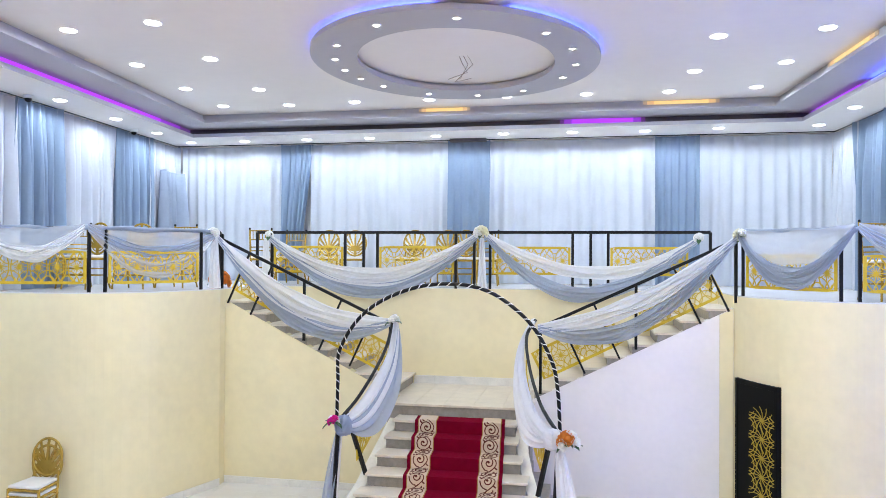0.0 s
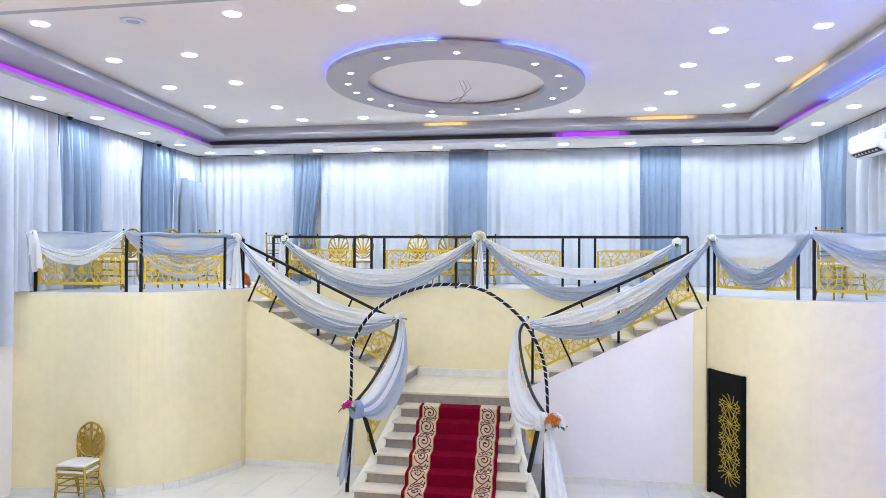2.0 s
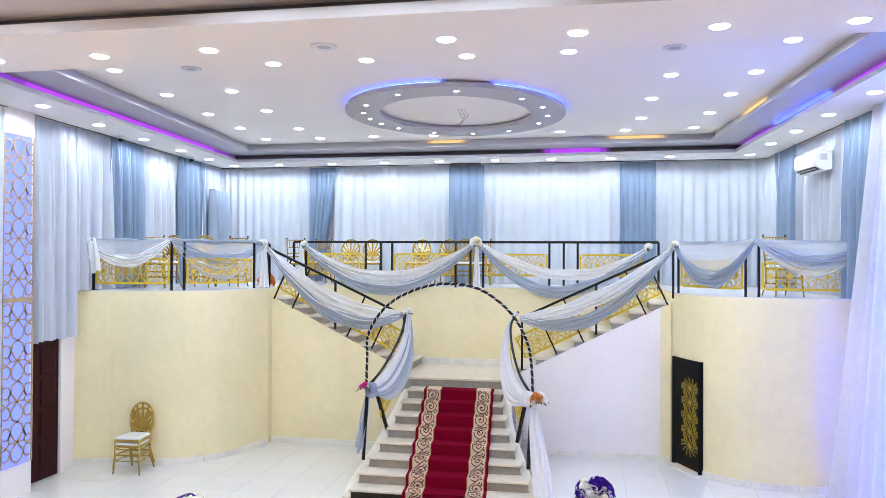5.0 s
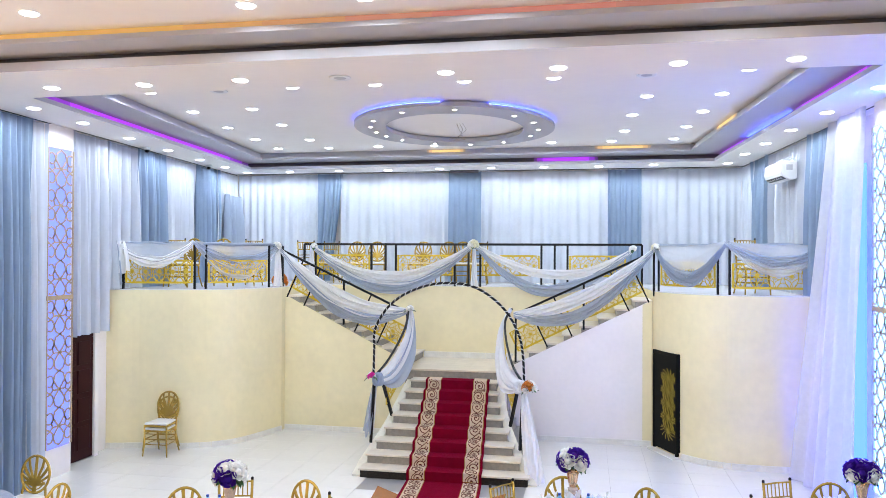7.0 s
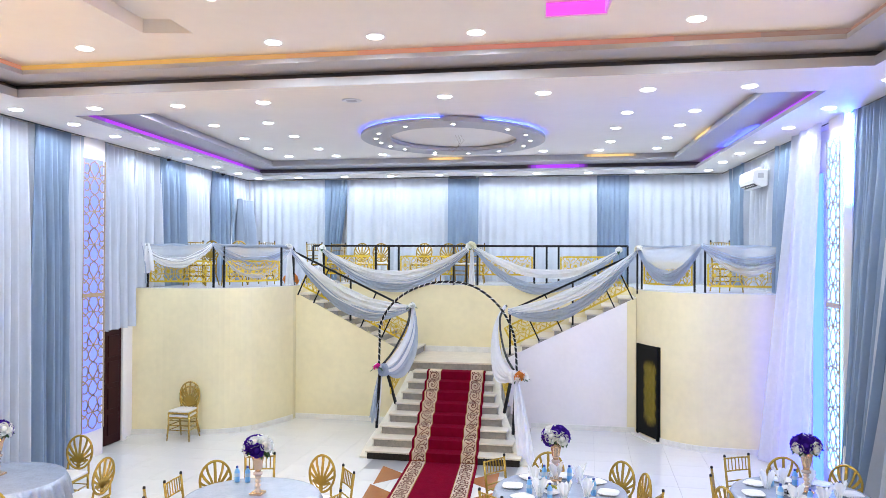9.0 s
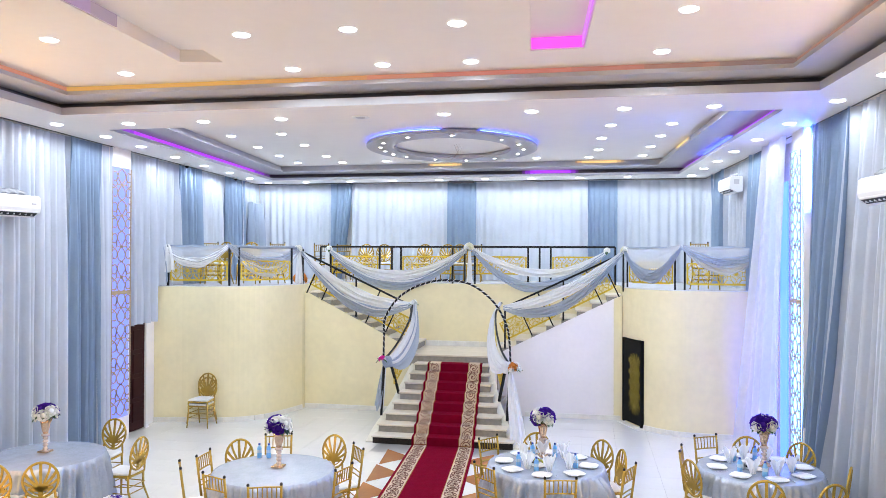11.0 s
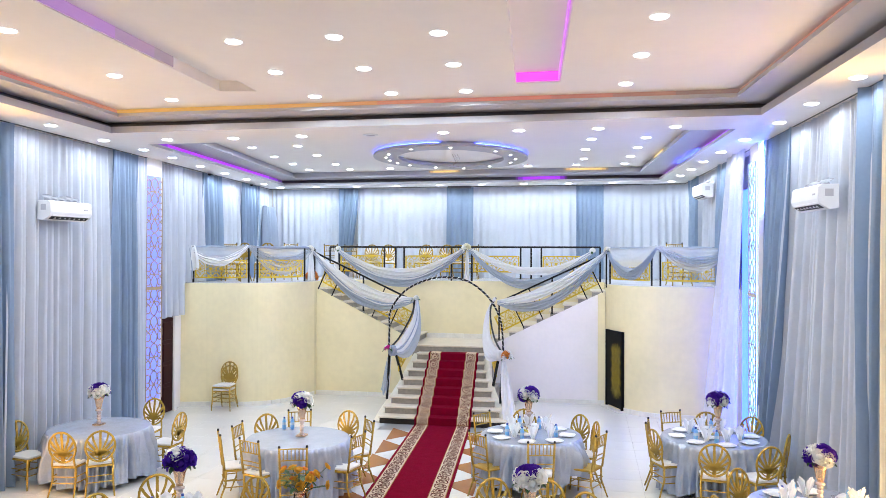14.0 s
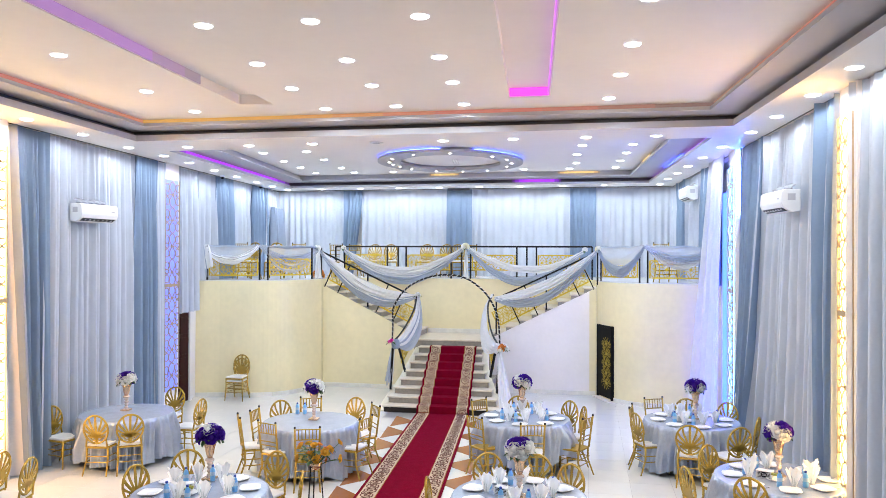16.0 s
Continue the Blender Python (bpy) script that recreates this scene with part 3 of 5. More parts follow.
    for ring, (count, lean, size) in enumerate(((3, 0.25, 0.55), (5, 0.6, 0.8), (6, 1.05, 1.0))):
        for k in range(count):
            a = 2 * math.pi * (k + ring * 0.4) / count + rnd.uniform(-0.2, 0.2)
            turn = Matrix.Rotation(a, 4, "Z") @ Matrix.Rotation(lean + rnd.uniform(-0.12, 0.12), 4, "Y")

            def f(u, v):
                w = (u - 0.5) * 1.5 * math.sin(math.pi * min(1, 0.25 + v * 0.62))
                return turn @ Vector((radius * size * (0.28 * (1 - (2 * u - 1) ** 2) + 0.12 * v * v), radius * size * w, radius * size * v * 1.05))
            sheet(bm, 3, 3, f)
    lathe(bm, [(radius * 0.2, 0.0), (radius * 0.44, radius * 0.25), (radius * 0.42, radius * 0.45), (radius * 0.2, radius * 0.6), (0.002, radius * 0.62)], 8)
    return bm


petal = {k: material(k + "_petal", c, 0.75, vary=0.08, scale=25, spec=0.15, through_light=0.42) for k, c in
         {"white": (0.96, 0.95, 0.92), "purple": (0.065, 0.015, 0.32), "orange": (0.75, 0.28, 0.06), "amber": (0.72, 0.4, 0.05), "mustard": (0.5, 0.4, 0.08), "pink": (0.8, 0.04, 0.36), "ivory": (0.9, 0.86, 0.68)}.items()}
leaf_mat = material("dark_leaf", (0.03, 0.09, 0.025), 0.45, vary=0.3, scale=20)
ROSES = {}


def rose_mesh(colour, radius):
    key = (colour, round(radius, 3))
    if key not in ROSES:
        ROSES[key] = mesh_of("rose", rose(radius, len(ROSES)), petal[colour], True)
    return ROSES[key]


def leaf_mesh(size):
    bm = BM()
    sheet(bm, 2, 5, lambda u, v: Vector(((u - 0.5) * size * 0.55 * math.sin(math.pi * (0.08 + 0.9 * v)), size * v, size * (0.25 * v - 0.35 * v * v) + abs(u - 0.5) * size * 0.2)))
    return mesh_of("leaf", bm, leaf_mat, True)


LEAF = leaf_mesh(0.11)


def posy(name, at, colours, count, spread, radius, label, seed, category="flowers", leaves=6, flat=1.0, group=""):
    ob = thing(name, at, 0, label, category, group)
    rnd = random.Random(seed)
    for k in range(count):
        z = 1 - (k + 0.5) / count * 1.25
        a = k * 2.4 + rnd.uniform(-0.2, 0.2)
        r = math.sqrt(max(0, 1 - z * z))
        d = Vector((r * math.cos(a), r * math.sin(a), z))
        o = new("rose", rose_mesh(colours[(k * 7 + k // 3 + seed) % len(colours)], radius))
        o.parent = ob
        o.matrix_basis = Matrix.Translation((d.x * spread, d.y * spread, d.z * spread * flat)) @ Vector((0, 0, 1)).rotation_difference(d).to_matrix().to_4x4() @ Matrix.Rotation(rnd.uniform(0, 6), 4, "Z")
    for k in range(leaves):
        a = k * 2 * math.pi / max(leaves, 1) + rnd.uniform(-0.3, 0.3)
        o = new("leaf", LEAF)
        o.parent = ob
        o.matrix_basis = Matrix.Rotation(a, 4, "Z") @ Matrix.Translation((0, spread * 0.6, -spread * 0.3)) @ Matrix.Rotation(rnd.uniform(-0.8, 0.2), 4, "X")
    return ob


def swag(p0, p1, layers, label, seed):
    ob = thing("swag", (0, 0, 0), 0, label, "swag", "swags along the railings")
    for k, (name, sag0, sag1, mat, folds, depth, skew) in enumerate(layers):
        drape(name, ob, p0, p1, sag0, sag1, mat, folds, depth, 0.0, 0.1, seed * 7 + k, skew)
    return ob


G = "white and grey-blue gauze swag tied along the black rail"
swag((-4.83, 11.13, 3.52), (-1.5, 11.13, 3.56), [("white_layer", 0.5, 0.78, gauze_white, 3, 0.04, 0), ("blue_layer", 0.74, 0.97, gauze_blue, 3, 0.03, 0)], G, 1)
swag((-1.42, 11.13, 3.56), (1.62, 11.13, 3.48), [("white_layer", 0.43, 0.62, gauze_white, 2, 0.03, -0.1), ("blue_layer", 0.72, 0.95, gauze_blue, 3, 0.03, 0.15)], G, 2)
swag((-5.02, 9.84, 3.46), (-2.5, 9.84, 2.34), [("white_layer", 0.2, 0.55, gauze_white, 3, 0.045, 0), ("blue_layer", 0.5, 0.73, gauze_blue, 3, 0.03, 0)], G, 3)
swag((1.9, 9.9, 3.46), (-0.55, 9.9, 2.3), [("white_layer", 0.12, 0.38, gauze_white, 3, 0.04, 0), ("blue_layer", 0.42, 0.66, gauze_blue, 3, 0.04, 0)], G, 4)
swag((-7.26, 7.98, 3.53), (-5.97, 8.25, 3.55), [("veil", 0.0, 0.3, gauze_thin, 1, 0.01, 0), ("white_layer", 0.22, 0.42, gauze_white, 3, 0.035, 0)], "white gauze swag over a sheer veil on the black rail", 5)
swag((-5.97, 8.25, 3.55), (-5.06, 9.74, 3.52), [("veil", 0.0, 0.25, gauze_thin, 1, 0.01, 0), ("blue_layer", 0.2, 0.36, gauze_blue, 3, 0.03, 0), ("thin_layer", 0.34, 0.62, gauze_thin, 2, 0.03, 0)], "grey-blue gauze swag over a sheer veil on the black rail", 6)
swag((1.96, 9.87, 3.52), (2.95, 8.8, 3.56), [("veil", 0.0, 0.4, gauze_thin, 1, 0.01, 0), ("blue_layer", 0.42, 0.68, gauze_blue, 4, 0.04, 0.1)], "grey-blue gauze swag over a sheer veil on the black rail", 7)
swag((2.95, 8.8, 3.56), (4.45, 8.76, 3.54), [("veil", 0.0, 0.24, gauze_thin, 1, 0.01, 0), ("blue_layer", 0.18, 0.36, gauze_blue, 3, 0.03, 0), ("thin_layer", 0.3, 0.5, gauze_thin, 2, 0.03, 0)], "grey-blue gauze swag over a sheer veil on the black rail", 8)


def wrap(line, mats, side, label, seed, tail_to, slim=1.0, behind=0.0):
    """Cloth hung down along a curved handrail, knotted at its foot, with a loose tail."""
    ob = thing("swag", (0, 0, 0), 0, label, "swag", "swags along the railings")
    for j, mat in enumerate(mats):
        def f(u, v):
            t = (1 - u) * (len(line) - 1)
            i = min(int(t), len(line) - 2)
            p = line[i].lerp(line[i + 1], t - i)
            s = math.sin(math.pi * u ** 1.5) ** 0.8
            out = Vector((side, -0.25, 0))
            a = v * 2 * math.pi * 2.5 + seed + j + 1.2 * u
            return p + out * (0.02 + s * (0.03 + 0.16 * v * (0.7 + 0.3 * j))) - Vector((0, 0, s * (0.05 + 0.3 * v + 0.1 * j))) + Vector((0.03 * math.cos(a), -0.05 * math.sin(a), 0.02 * math.sin(a * 1.3)))
        bm = BM()
        sheet(bm, 36, 16, f)
        part("hung_cloth", bm, mat, ob, smooth=True)
    p = line[0]
    bm = BM()
    for k in range(5):
        a = k * 1.26
        c = p + Vector((side * 0.07, -0.05, -0.04))
        tube(bm, [c + Vector((0.06 * math.cos(a + b), 0.05 * math.sin(a * 2 + b), 0.075 * math.sin(b))) for b in (i * math.pi / 6 for i in range(12))], 0.035, 8, True)
    part("knot", bm, mats[-1], ob, "knotted gauze", smooth=True)
    tail = Vector(tail_to)
    for j, mat in enumerate(mats):
        def g(u, v):
            q = p.lerp(tail, u) + Vector((-0.07 * j * u * slim, behind, 0))
            w = 0.05 + 0.06 * math.sin(math.pi * min(u * 0.75, 0.5)) + 0.03 * u
            a = v * 2 * math.pi * 2 + seed + 2 * j
            return q + Vector(((v - 0.5) * w * 1.6 * slim, -0.05 - 0.03 * math.sin(a) - 0.04 * j, -0.06 + 0.05 * u * math.sin(v * 9 + j)))
        bm = BM()
        sheet(bm, 20, 14, g)
        part("tail", bm, mat, ob, smooth=True)


wrap(LOW_L, [gauze_white, gauze_blue], 1, "white and grey-blue gauze knotted on the curved handrail", 1, (-2.66, 7.8, 0.55), 0.6, 0.13)
wrap(LOW_R, [gauze_white, gauze_white], -1, "white gauze knotted on the curved handrail, its tail on the floor", 2, (0.06, 7.35, 0.06))
for pts in (posts_l[1:], posts_r[1:]):
    bm = BM()
    line = []
    for (x0, y0), (x1, y1) in zip(pts, pts[1:]):
        line += [(x0 + (x1 - x0) * f, y0 + (y1 - y0) * f - 0.004, RAIL + 0.012 * math.sin(7 * x0 + 20 * f)) for f in (0, 0.2, 0.4, 0.6, 0.8)]
    tube(bm, line, [0.03 + 0.006 * math.sin(k * 1.7) for k in range(len(line))], 8)
    solid("rail_wrap", bm, gauze_blue, "grey-blue gauze wound along the top rail", "cloth", smooth=True)
cascade = thing("cloth_cascade", (0, 0, 0), 0, "white and grey-blue gauze hanging at the railing's end", "cloth")
for k, (x, mat, z0) in enumerate(((-7.4, gauze_white, 2.86), (-7.26, gauze_blue, 2.82), (-7.14, gauze_white, 3.05))):
    bm = BM()
    sheet(bm, 12, 10, lambda u, v: (x + (u - 0.5) * (0.1 + 0.3 * v * (1.2 - 0.5 * v)), 7.93 - 0.05 * math.sin(u * 14 + k), 3.57 - (3.57 - z0) * v + 0.03 * math.sin(u * 9)))
    part("layer", bm, mat, cascade, smooth=True)
for x, y, s, w in ((-5.05, 9.8, 3.5, 0.16), (-4.86, 11.1, 3.5, 0.14), (-1.45, 11.1, 3.5, 0.12)):
    bm = BM()
    sheet(bm, 14, 12, lambda u, v: (x + (u - 0.5) * w * (0.5 + 0.7 * v), y - 0.05 - 0.025 * math.sin(u * 16), s - (s - PLATFORM - 0.02) * v))
    solid("hanging_cloth", bm, gauze_white, "white gauze hanging from the rail to the platform", "cloth", smooth=True)

posy("rail_flowers", (-5.06, 9.72, 3.52), ["ivory", "white"], 7, 0.06, 0.05, "cluster of cream roses tied to the rail", 1, leaves=2)
posy("rail_flowers", (-1.46, 11.0, 3.57), ["ivory", "white"], 8, 0.08, 0.06, "cluster of cream roses tied to the rail", 2, leaves=2)
posy("rail_flowers", (1.94, 9.82, 3.5), ["ivory", "white"], 7, 0.06, 0.05, "cluster of cream roses tied to the rail", 3, leaves=2)
posy("rail_flowers", (1.62, 11.02, 3.5), ["white"], 5, 0.05, 0.045, "small cluster of white flowers on the rail", 4, leaves=2)
posy("rail_flowers", (-4.8, 11.02, 3.54), ["white"], 4, 0.05, 0.04, "small cluster of white flowers on the rail", 5, leaves=2)
posy("rail_flowers", (-2.46, 9.78, 2.36), ["white"], 5, 0.05, 0.045, "small cluster of white flowers on the handrail", 6, leaves=3)
posy("arch_flowers", (-2.6, 7.74, 1.44), ["pink", "pink", "white"], 5, 0.042, 0.04, "bright pink flowers tied to the arch's foot", 7)
posy("arch_flowers", (-0.1, 7.74, 1.34), ["orange", "orange", "white"], 8, 0.08, 0.065, "orange and white flowers tied to the arch's foot", 8)
posy("platform_flowers", (-5.2, 10.2, 2.84), ["orange"], 9, 0.12, 0.07, "orange flowers lying at the head of the stairs", 9, leaves=3)

# ---------- red carpet ----------
CW = 1.13
PROFILE = [(-9.6, 0.0), (STEP_Y - 0.02, 0.0)]
for n in range(8):
    PROFILE += [(STEP_Y - 0.02 + RUN * n, RISE * (n + 1)), (STEP_Y - 0.03 + RUN * (n + 1), RISE * (n + 1))]
PROFILE = PROFILE[:-1] + [(STEP_Y + RUN * 8 - 0.06, RISE * 8)]
RUNS = [0.0]
for a, b in zip(PROFILE, PROFILE[1:]):
    RUNS.append(RUNS[-1] + math.hypot(b[0] - a[0], b[1] - a[1]))
PROFILE_N = []
for i in range(len(PROFILE)):
    a, b = PROFILE[max(i - 1, 0)], PROFILE[min(i + 1, len(PROFILE) - 1)]
    d = Vector((b[0] - a[0], b[1] - a[1])).normalized()
    PROFILE_N.append(Vector((-d.y, d.x)))


def on_carpet(s, x, lift):
    """The point s along the runner and x across it, lift above the ground or steps."""
    i = max(k for k in range(len(RUNS) - 1) if RUNS[k] <= s or k == 0)
    f = min(max((s - RUNS[i]) / max(RUNS[i + 1] - RUNS[i], 1e-6), 0), 1)
    y = PROFILE[i][0] + (PROFILE[i + 1][0] - PROFILE[i][0]) * f
    z = PROFILE[i][1] + (PROFILE[i + 1][1] - PROFILE[i][1]) * f
    n = PROFILE_N[i].lerp(PROFILE_N[i + 1], f) * lift * 1.3
    y, z = y + n.x, z + n.y
    wide = 1.0 + 0.012 * max(0.0, 7.1 - y)
    return Vector((-1.32 - 0.075 * (y - 7.2) + x * wide, y, z))


carpet = thing("carpet_runner", (0, 0, 0), 0, "crimson carpet runner with cream scroll borders over floor and stairs", "carpet")


def strip(name, x0, x1, lift, mat, label=""):
    bm = BM()
    stops = sorted(set(RUNS + [k * 0.4 for k in range(int(RUNS[-1] / 0.4) + 1)]))
    rows = []
    for s in stops:
        rows.append([bm.verts.new(on_carpet(s, x, l)) for x, l in ((x0, 0.0), (x0, lift), (x1, lift), (x1, 0.0))])
    for a, b in zip(rows, rows[1:]):
        for k in range(3):
            bm.faces.new((a[k], a[k + 1], b[k + 1], b[k]))
    bmesh.ops.recalc_face_normals(bm, faces=bm.faces)
    return part(name, bm, mat, carpet, label)


strip("carpet_field", -CW / 2, CW / 2, 0.012, carpet_red, "crimson carpet pile")
for s in (-1, 1):
    a, b = sorted((s * (CW / 2 - 0.04), s * (CW / 2 - 0.28)))
    strip("border", a, b, 0.015, carpet_gold, "gold border lines")
    strip("border_band", a + 0.01, b - 0.01, 0.018, carpet_cream, "cream border band")
    bm = BM()
    mid = (a + b) / 2
    L, G = 0.205, 1.26
    k, s0 = 0, RUNS[1] - 9.0
    while s0 < RUNS[-1] - 0.15:
        flip = 1 if k % 2 else -1

        def lay(x, z):
            return on_carpet(s0 + z, mid + flip * x * G, 0.021)
        vine = [(0.066 * math.cos(math.pi * f / 10), L * f / 10) for f in range(-5, 6)]
        curl = []
        for q in range(21):
            f = q / 20
            r = 0.011 + 0.064 * (1 - f) ** 1.25
            a = -math.pi / 2 - f * 2 * math.pi * 1.6
            curl.append((-0.006 + r * math.cos(a), r * 1.3 * math.sin(a)))
        for line, w in ((vine, 0.0085), (curl, 0.0105), ([(-0.012, 0.0), (-0.004, 0.006), (0.004, 0.0)], 0.018),
                        ([(-0.05, 0.05), (-0.068, 0.066), (-0.07, 0.09)], 0.013), ([(-0.03, 0.078), (-0.048, 0.09), (-0.045, 0.106)], 0.01), ([(0.074, -0.07), (0.06, -0.06), (0.05, -0.045)], 0.012)):
            ribbon(bm, line, w, 0.004, lay, (0, 0, 1))
        s0 += L
        k += 1
    part("scroll_pattern", bm, carpet_brown, carpet, "dark brown scrollwork")

# floor: pale square tiles with hairline joints, and brown triangles beside the runner
PITCH = 0.6
tile_a = material("white_floor_tile", (0.74, 0.73, 0.7), 0.12, vary=0.05, scale=1.4)
rnd = random.Random(3)
bm = BM()
box(bm, (0, 0, 0), (PITCH - 0.005, PITCH - 0.005, 0.004))
tile_mesh = mesh_of("floor_tile", bm, tile_a)
made, spare = 0, []
for j in list(range(5, 23)) + list(range(-11, 5)):
    for i in range(22):
        x, y = -7.9 + i * PITCH, -3.6 + j * PITCH
        if y + PITCH > 7.1 and -2.75 < x + 0.3 < 0.1 or x + PITCH < left_line(y) - 0.2 or x > right_line(y) + 0.2:
            continue
        if made >= 290:
            spare.append((x, y))
            continue
        o = new("floor_tile", tile_mesh)
        o.parent, o.matrix_basis = floor, pose(x, y, 0)
        made += 1
bm = BM()
for x, y in spare:
    box(bm, (x, y, 0), (x + PITCH - 0.005, y + PITCH - 0.005, 0.004))
tagged(part("floor_tiles", bm, tile_a, floor), kind="stuff")
for side in (-1, 1):
    bm = BM()
    outer, inner = 0.0, -side * 0.5
    pts = [(outer, 0.0), (outer + side * 0.03, 0.96), (inner + side * 0.04, 0.48)]
    prism(bm, pts if side < 0 else pts, 0.004, 0.008)
    bmesh.ops.recalc_face_normals(bm, faces=bm.faces)
    tri = mesh_of("triangle_tile", bm, terracotta)
    for k in range(15):
        y = -7.6 + k * 0.96
        wide = CW / 2 * (1.0 + 0.012 * max(0.0, 7.1 - y))
        o = new("triangle_tile", tri)
        o.parent = floor
        o.matrix_basis = pose(-1.32 - 0.075 * (y - 7.2) + side * (wide + 0.33), y, 0, 0, 0, 4.3)

# ---------- curtains ----------


def curtain(name, a, b, z0, z1, mat, label, seed, amp=0.05, per=7.0, spread=0.0, off=0.06, parent=None, lean=0.0):
    """A pleated curtain on the plan line from a to b; spread widens its foot."""
    a, b = Vector(a), Vector(b)
    d = (b - a).normalized()
    n = Vector((-d.y, d.x))
    length = (b - a).length
    rnd = random.Random(seed)
    ph = [rnd.uniform(0, 6.28) for _ in range(5)]
    bow = [rnd.uniform(-1, 1) for _ in range(3)]

    def f(u, v):
        s = u * length
        k = per * 2 * math.pi / 1.0
        w = s + 0.04 * math.sin(s * 4.1 + ph[0]) + 0.05 * math.sin(s * 1.7 + ph[1]) + 0.03 * v * math.sin(s * 2.3 + ph[4])
        fold = math.sin(w * k + ph[2]) + 0.5 * math.sin(w * k * 0.43 + ph[3] + v * 0.8 * bow[0]) + 0.25 * math.sin(w * k * 2.1 + v * bow[1])
        depth = amp * (0.45 + 0.55 * min(1, v * 3)) * (0.85 + 0.3 * v)
        p = a + d * (length * (0.5 + (u - 0.5) * (1 + spread * v)) + 0.02 * bow[2] * v + lean * v ** 1.4) - n * (off + depth * fold * 0.6 - 0.1 * max(0.0, 1 - min(s, length - s) / 0.045))
        return (p.x, p.y, z1 + (z0 - z1) * v)
    bm = BM()
    sheet(bm, max(12, int(length * per * 9)), 10, f)
    bmesh.ops.recalc_face_normals(bm, faces=bm.faces)
    if parent:
        return part(name, bm, mat, parent, label, smooth=True)
    return solid(name, bm, mat, label, "curtain", "curtains round the hall", smooth=True)


WHITE, BLUE = "white pleated floor-length curtain against the wall", "grey-blue pleated curtain drawn against the wall"
# end wall behind the platform
CT = TOP - 0.02
xs = [(-7.55, -5.45, 0), (-5.5, -4.88, 1), (-4.95, -2.32, 0), (-2.35, -1.6, 1), (-1.66, 1.22, 0), (1.2, 1.92, 1), (1.9, 4.0, 0)]
for k, (a, b, blue) in enumerate(xs):
    if blue and k == 1:
        curtain("curtain", (b, BACK - 0.08), (a, BACK - 0.08), PLATFORM + 0.02, CT, blue_cloth, "grey-blue curtain gathered and pulled aside", k, 0.06, 9, -0.45, 0.04, lean=0.17)
    else:
        curtain("curtain", (b, BACK - (0.1 if blue else 0.0)), (a, BACK - (0.1 if blue else 0.0)), PLATFORM + 0.02, CT, blue_cloth if blue else white_cloth, BLUE if blue else WHITE, k, 0.045, 7 if blue else 4.5)
# long walls
LEFT = [(7.62, 8.6, 0, PLATFORM), (8.55, 9.45, 1, PLATFORM), (9.4, 11.0, 0, PLATFORM), (10.97, 12.0, 1, PLATFORM), (12.25, 13.0, 2, PLATFORM), (11.95, 13.2, 0, PLATFORM), (6.58, 7.66, 0, 2.04),
        (5.5, 5.97, 0, 0), (4.75, 5.58, 1, 0), (2.0, 4.8, 0, 0), (1.22, 2.04, 1, 0), (1.02, 1.3, 0, 0), (-2.4, 0.38, 0, 0), (-3.2, -2.4, 1, 0), (-6.2, -3.2, 0, 0), (-7.0, -6.2, 1, 0), (-10.5, -7.0, 0, 0)]
pale_blue = material("pale_blue_grey_cloth", (0.36, 0.42, 0.53), 0.85, vary=0.08, scale=3, through_light=0.15)
DRAWN = {2.04: (-0.35, -0.14), 1.3: (1.0, -0.12), 4.8: (0.06, 0.0)}      # widening and drift of the foot
for k, (a, b, blue, z0) in enumerate(LEFT):
    o = (0.0, 0.06, 0.17)[blue]
    top = CT if blue != 2 else 4.75
    curtain("curtain", (left_line(b) + o, b), (left_line(a) + o, a), z0 + 0.02, top, (white_cloth, blue_cloth, pale_blue)[blue], "short white curtain hung over the side door" if z0 == 2.04 else (WHITE, BLUE, "pale grey-blue cloth hung in the corner")[blue], 20 + k, 0.13 if blue else 0.12, 8 if blue else 6, spread=DRAWN.get(b, (0, 0))[0], lean=DRAWN.get(b, (0, 0))[1])
RIGHT = [(12.15, 13.2, 0, PLATFORM), (11.1, 12.2, 1, PLATFORM), (8.75, 11.15, 0, PLATFORM), (7.6, 8.8, 1, PLATFORM), (5.5, 6.05, 0, 0), (4.22, 5.55, 1, 0), (1.56, 4.27, 0, 0), (1.0, 1.62, 1, 0), (-1.9, 0.46, 0, 0), (-2.7, -1.9, 1, 0), (-6.0, -2.7, 0, 0), (-7.0, -6.0, 1, 0), (-10.5, -7.0, 0, 0)]
SWEPT = {4.27: (0.42, 0.55), 5.55: (-0.45, 0.85), 6.05: (-0.6, 0.2)}      # widening and drift of the foot
for k, (a, b, blue, z0) in enumerate(RIGHT):
    o = 0.06 if blue else 0.0
    o = 0.09 if b == 0.46 else o
    curtain("curtain", (right_line(a) - o, a), (right_line(b) - o, b), z0 + 0.02, CT, blue_cloth if blue else white_cloth, BLUE if blue else WHITE, 50 + k, 0.13 if blue else 0.12, 8 if blue else 6, spread=SWEPT.get(b, (0, 0))[0], lean=SWEPT.get(b, (0, 0))[1])
# a loose sheer curtain that falls across the platform's end
bm = BM()


def veil(u, v):
    y = 6.5 + u * (1.25 + 0.75 * v ** 1.3)
    x = right_line(y) - 0.14 - 0.12 * v - 0.17 * u * v - 0.035 * math.sin(u * 34 + 1.5 * v) * (0.4 + v) - 0.03 * math.sin(u * 13 + 2 * v)
    return (x, y, CT - (CT - 0.03) * v)


sheet(bm, 90, 20, veil)
solid("curtain", bm, sheer("sheer_white_cloth", (0.84, 0.84, 0.88), 0.1), "sheer white curtain falling loosely to the floor", "curtain", "curtains round the hall", smooth=True)
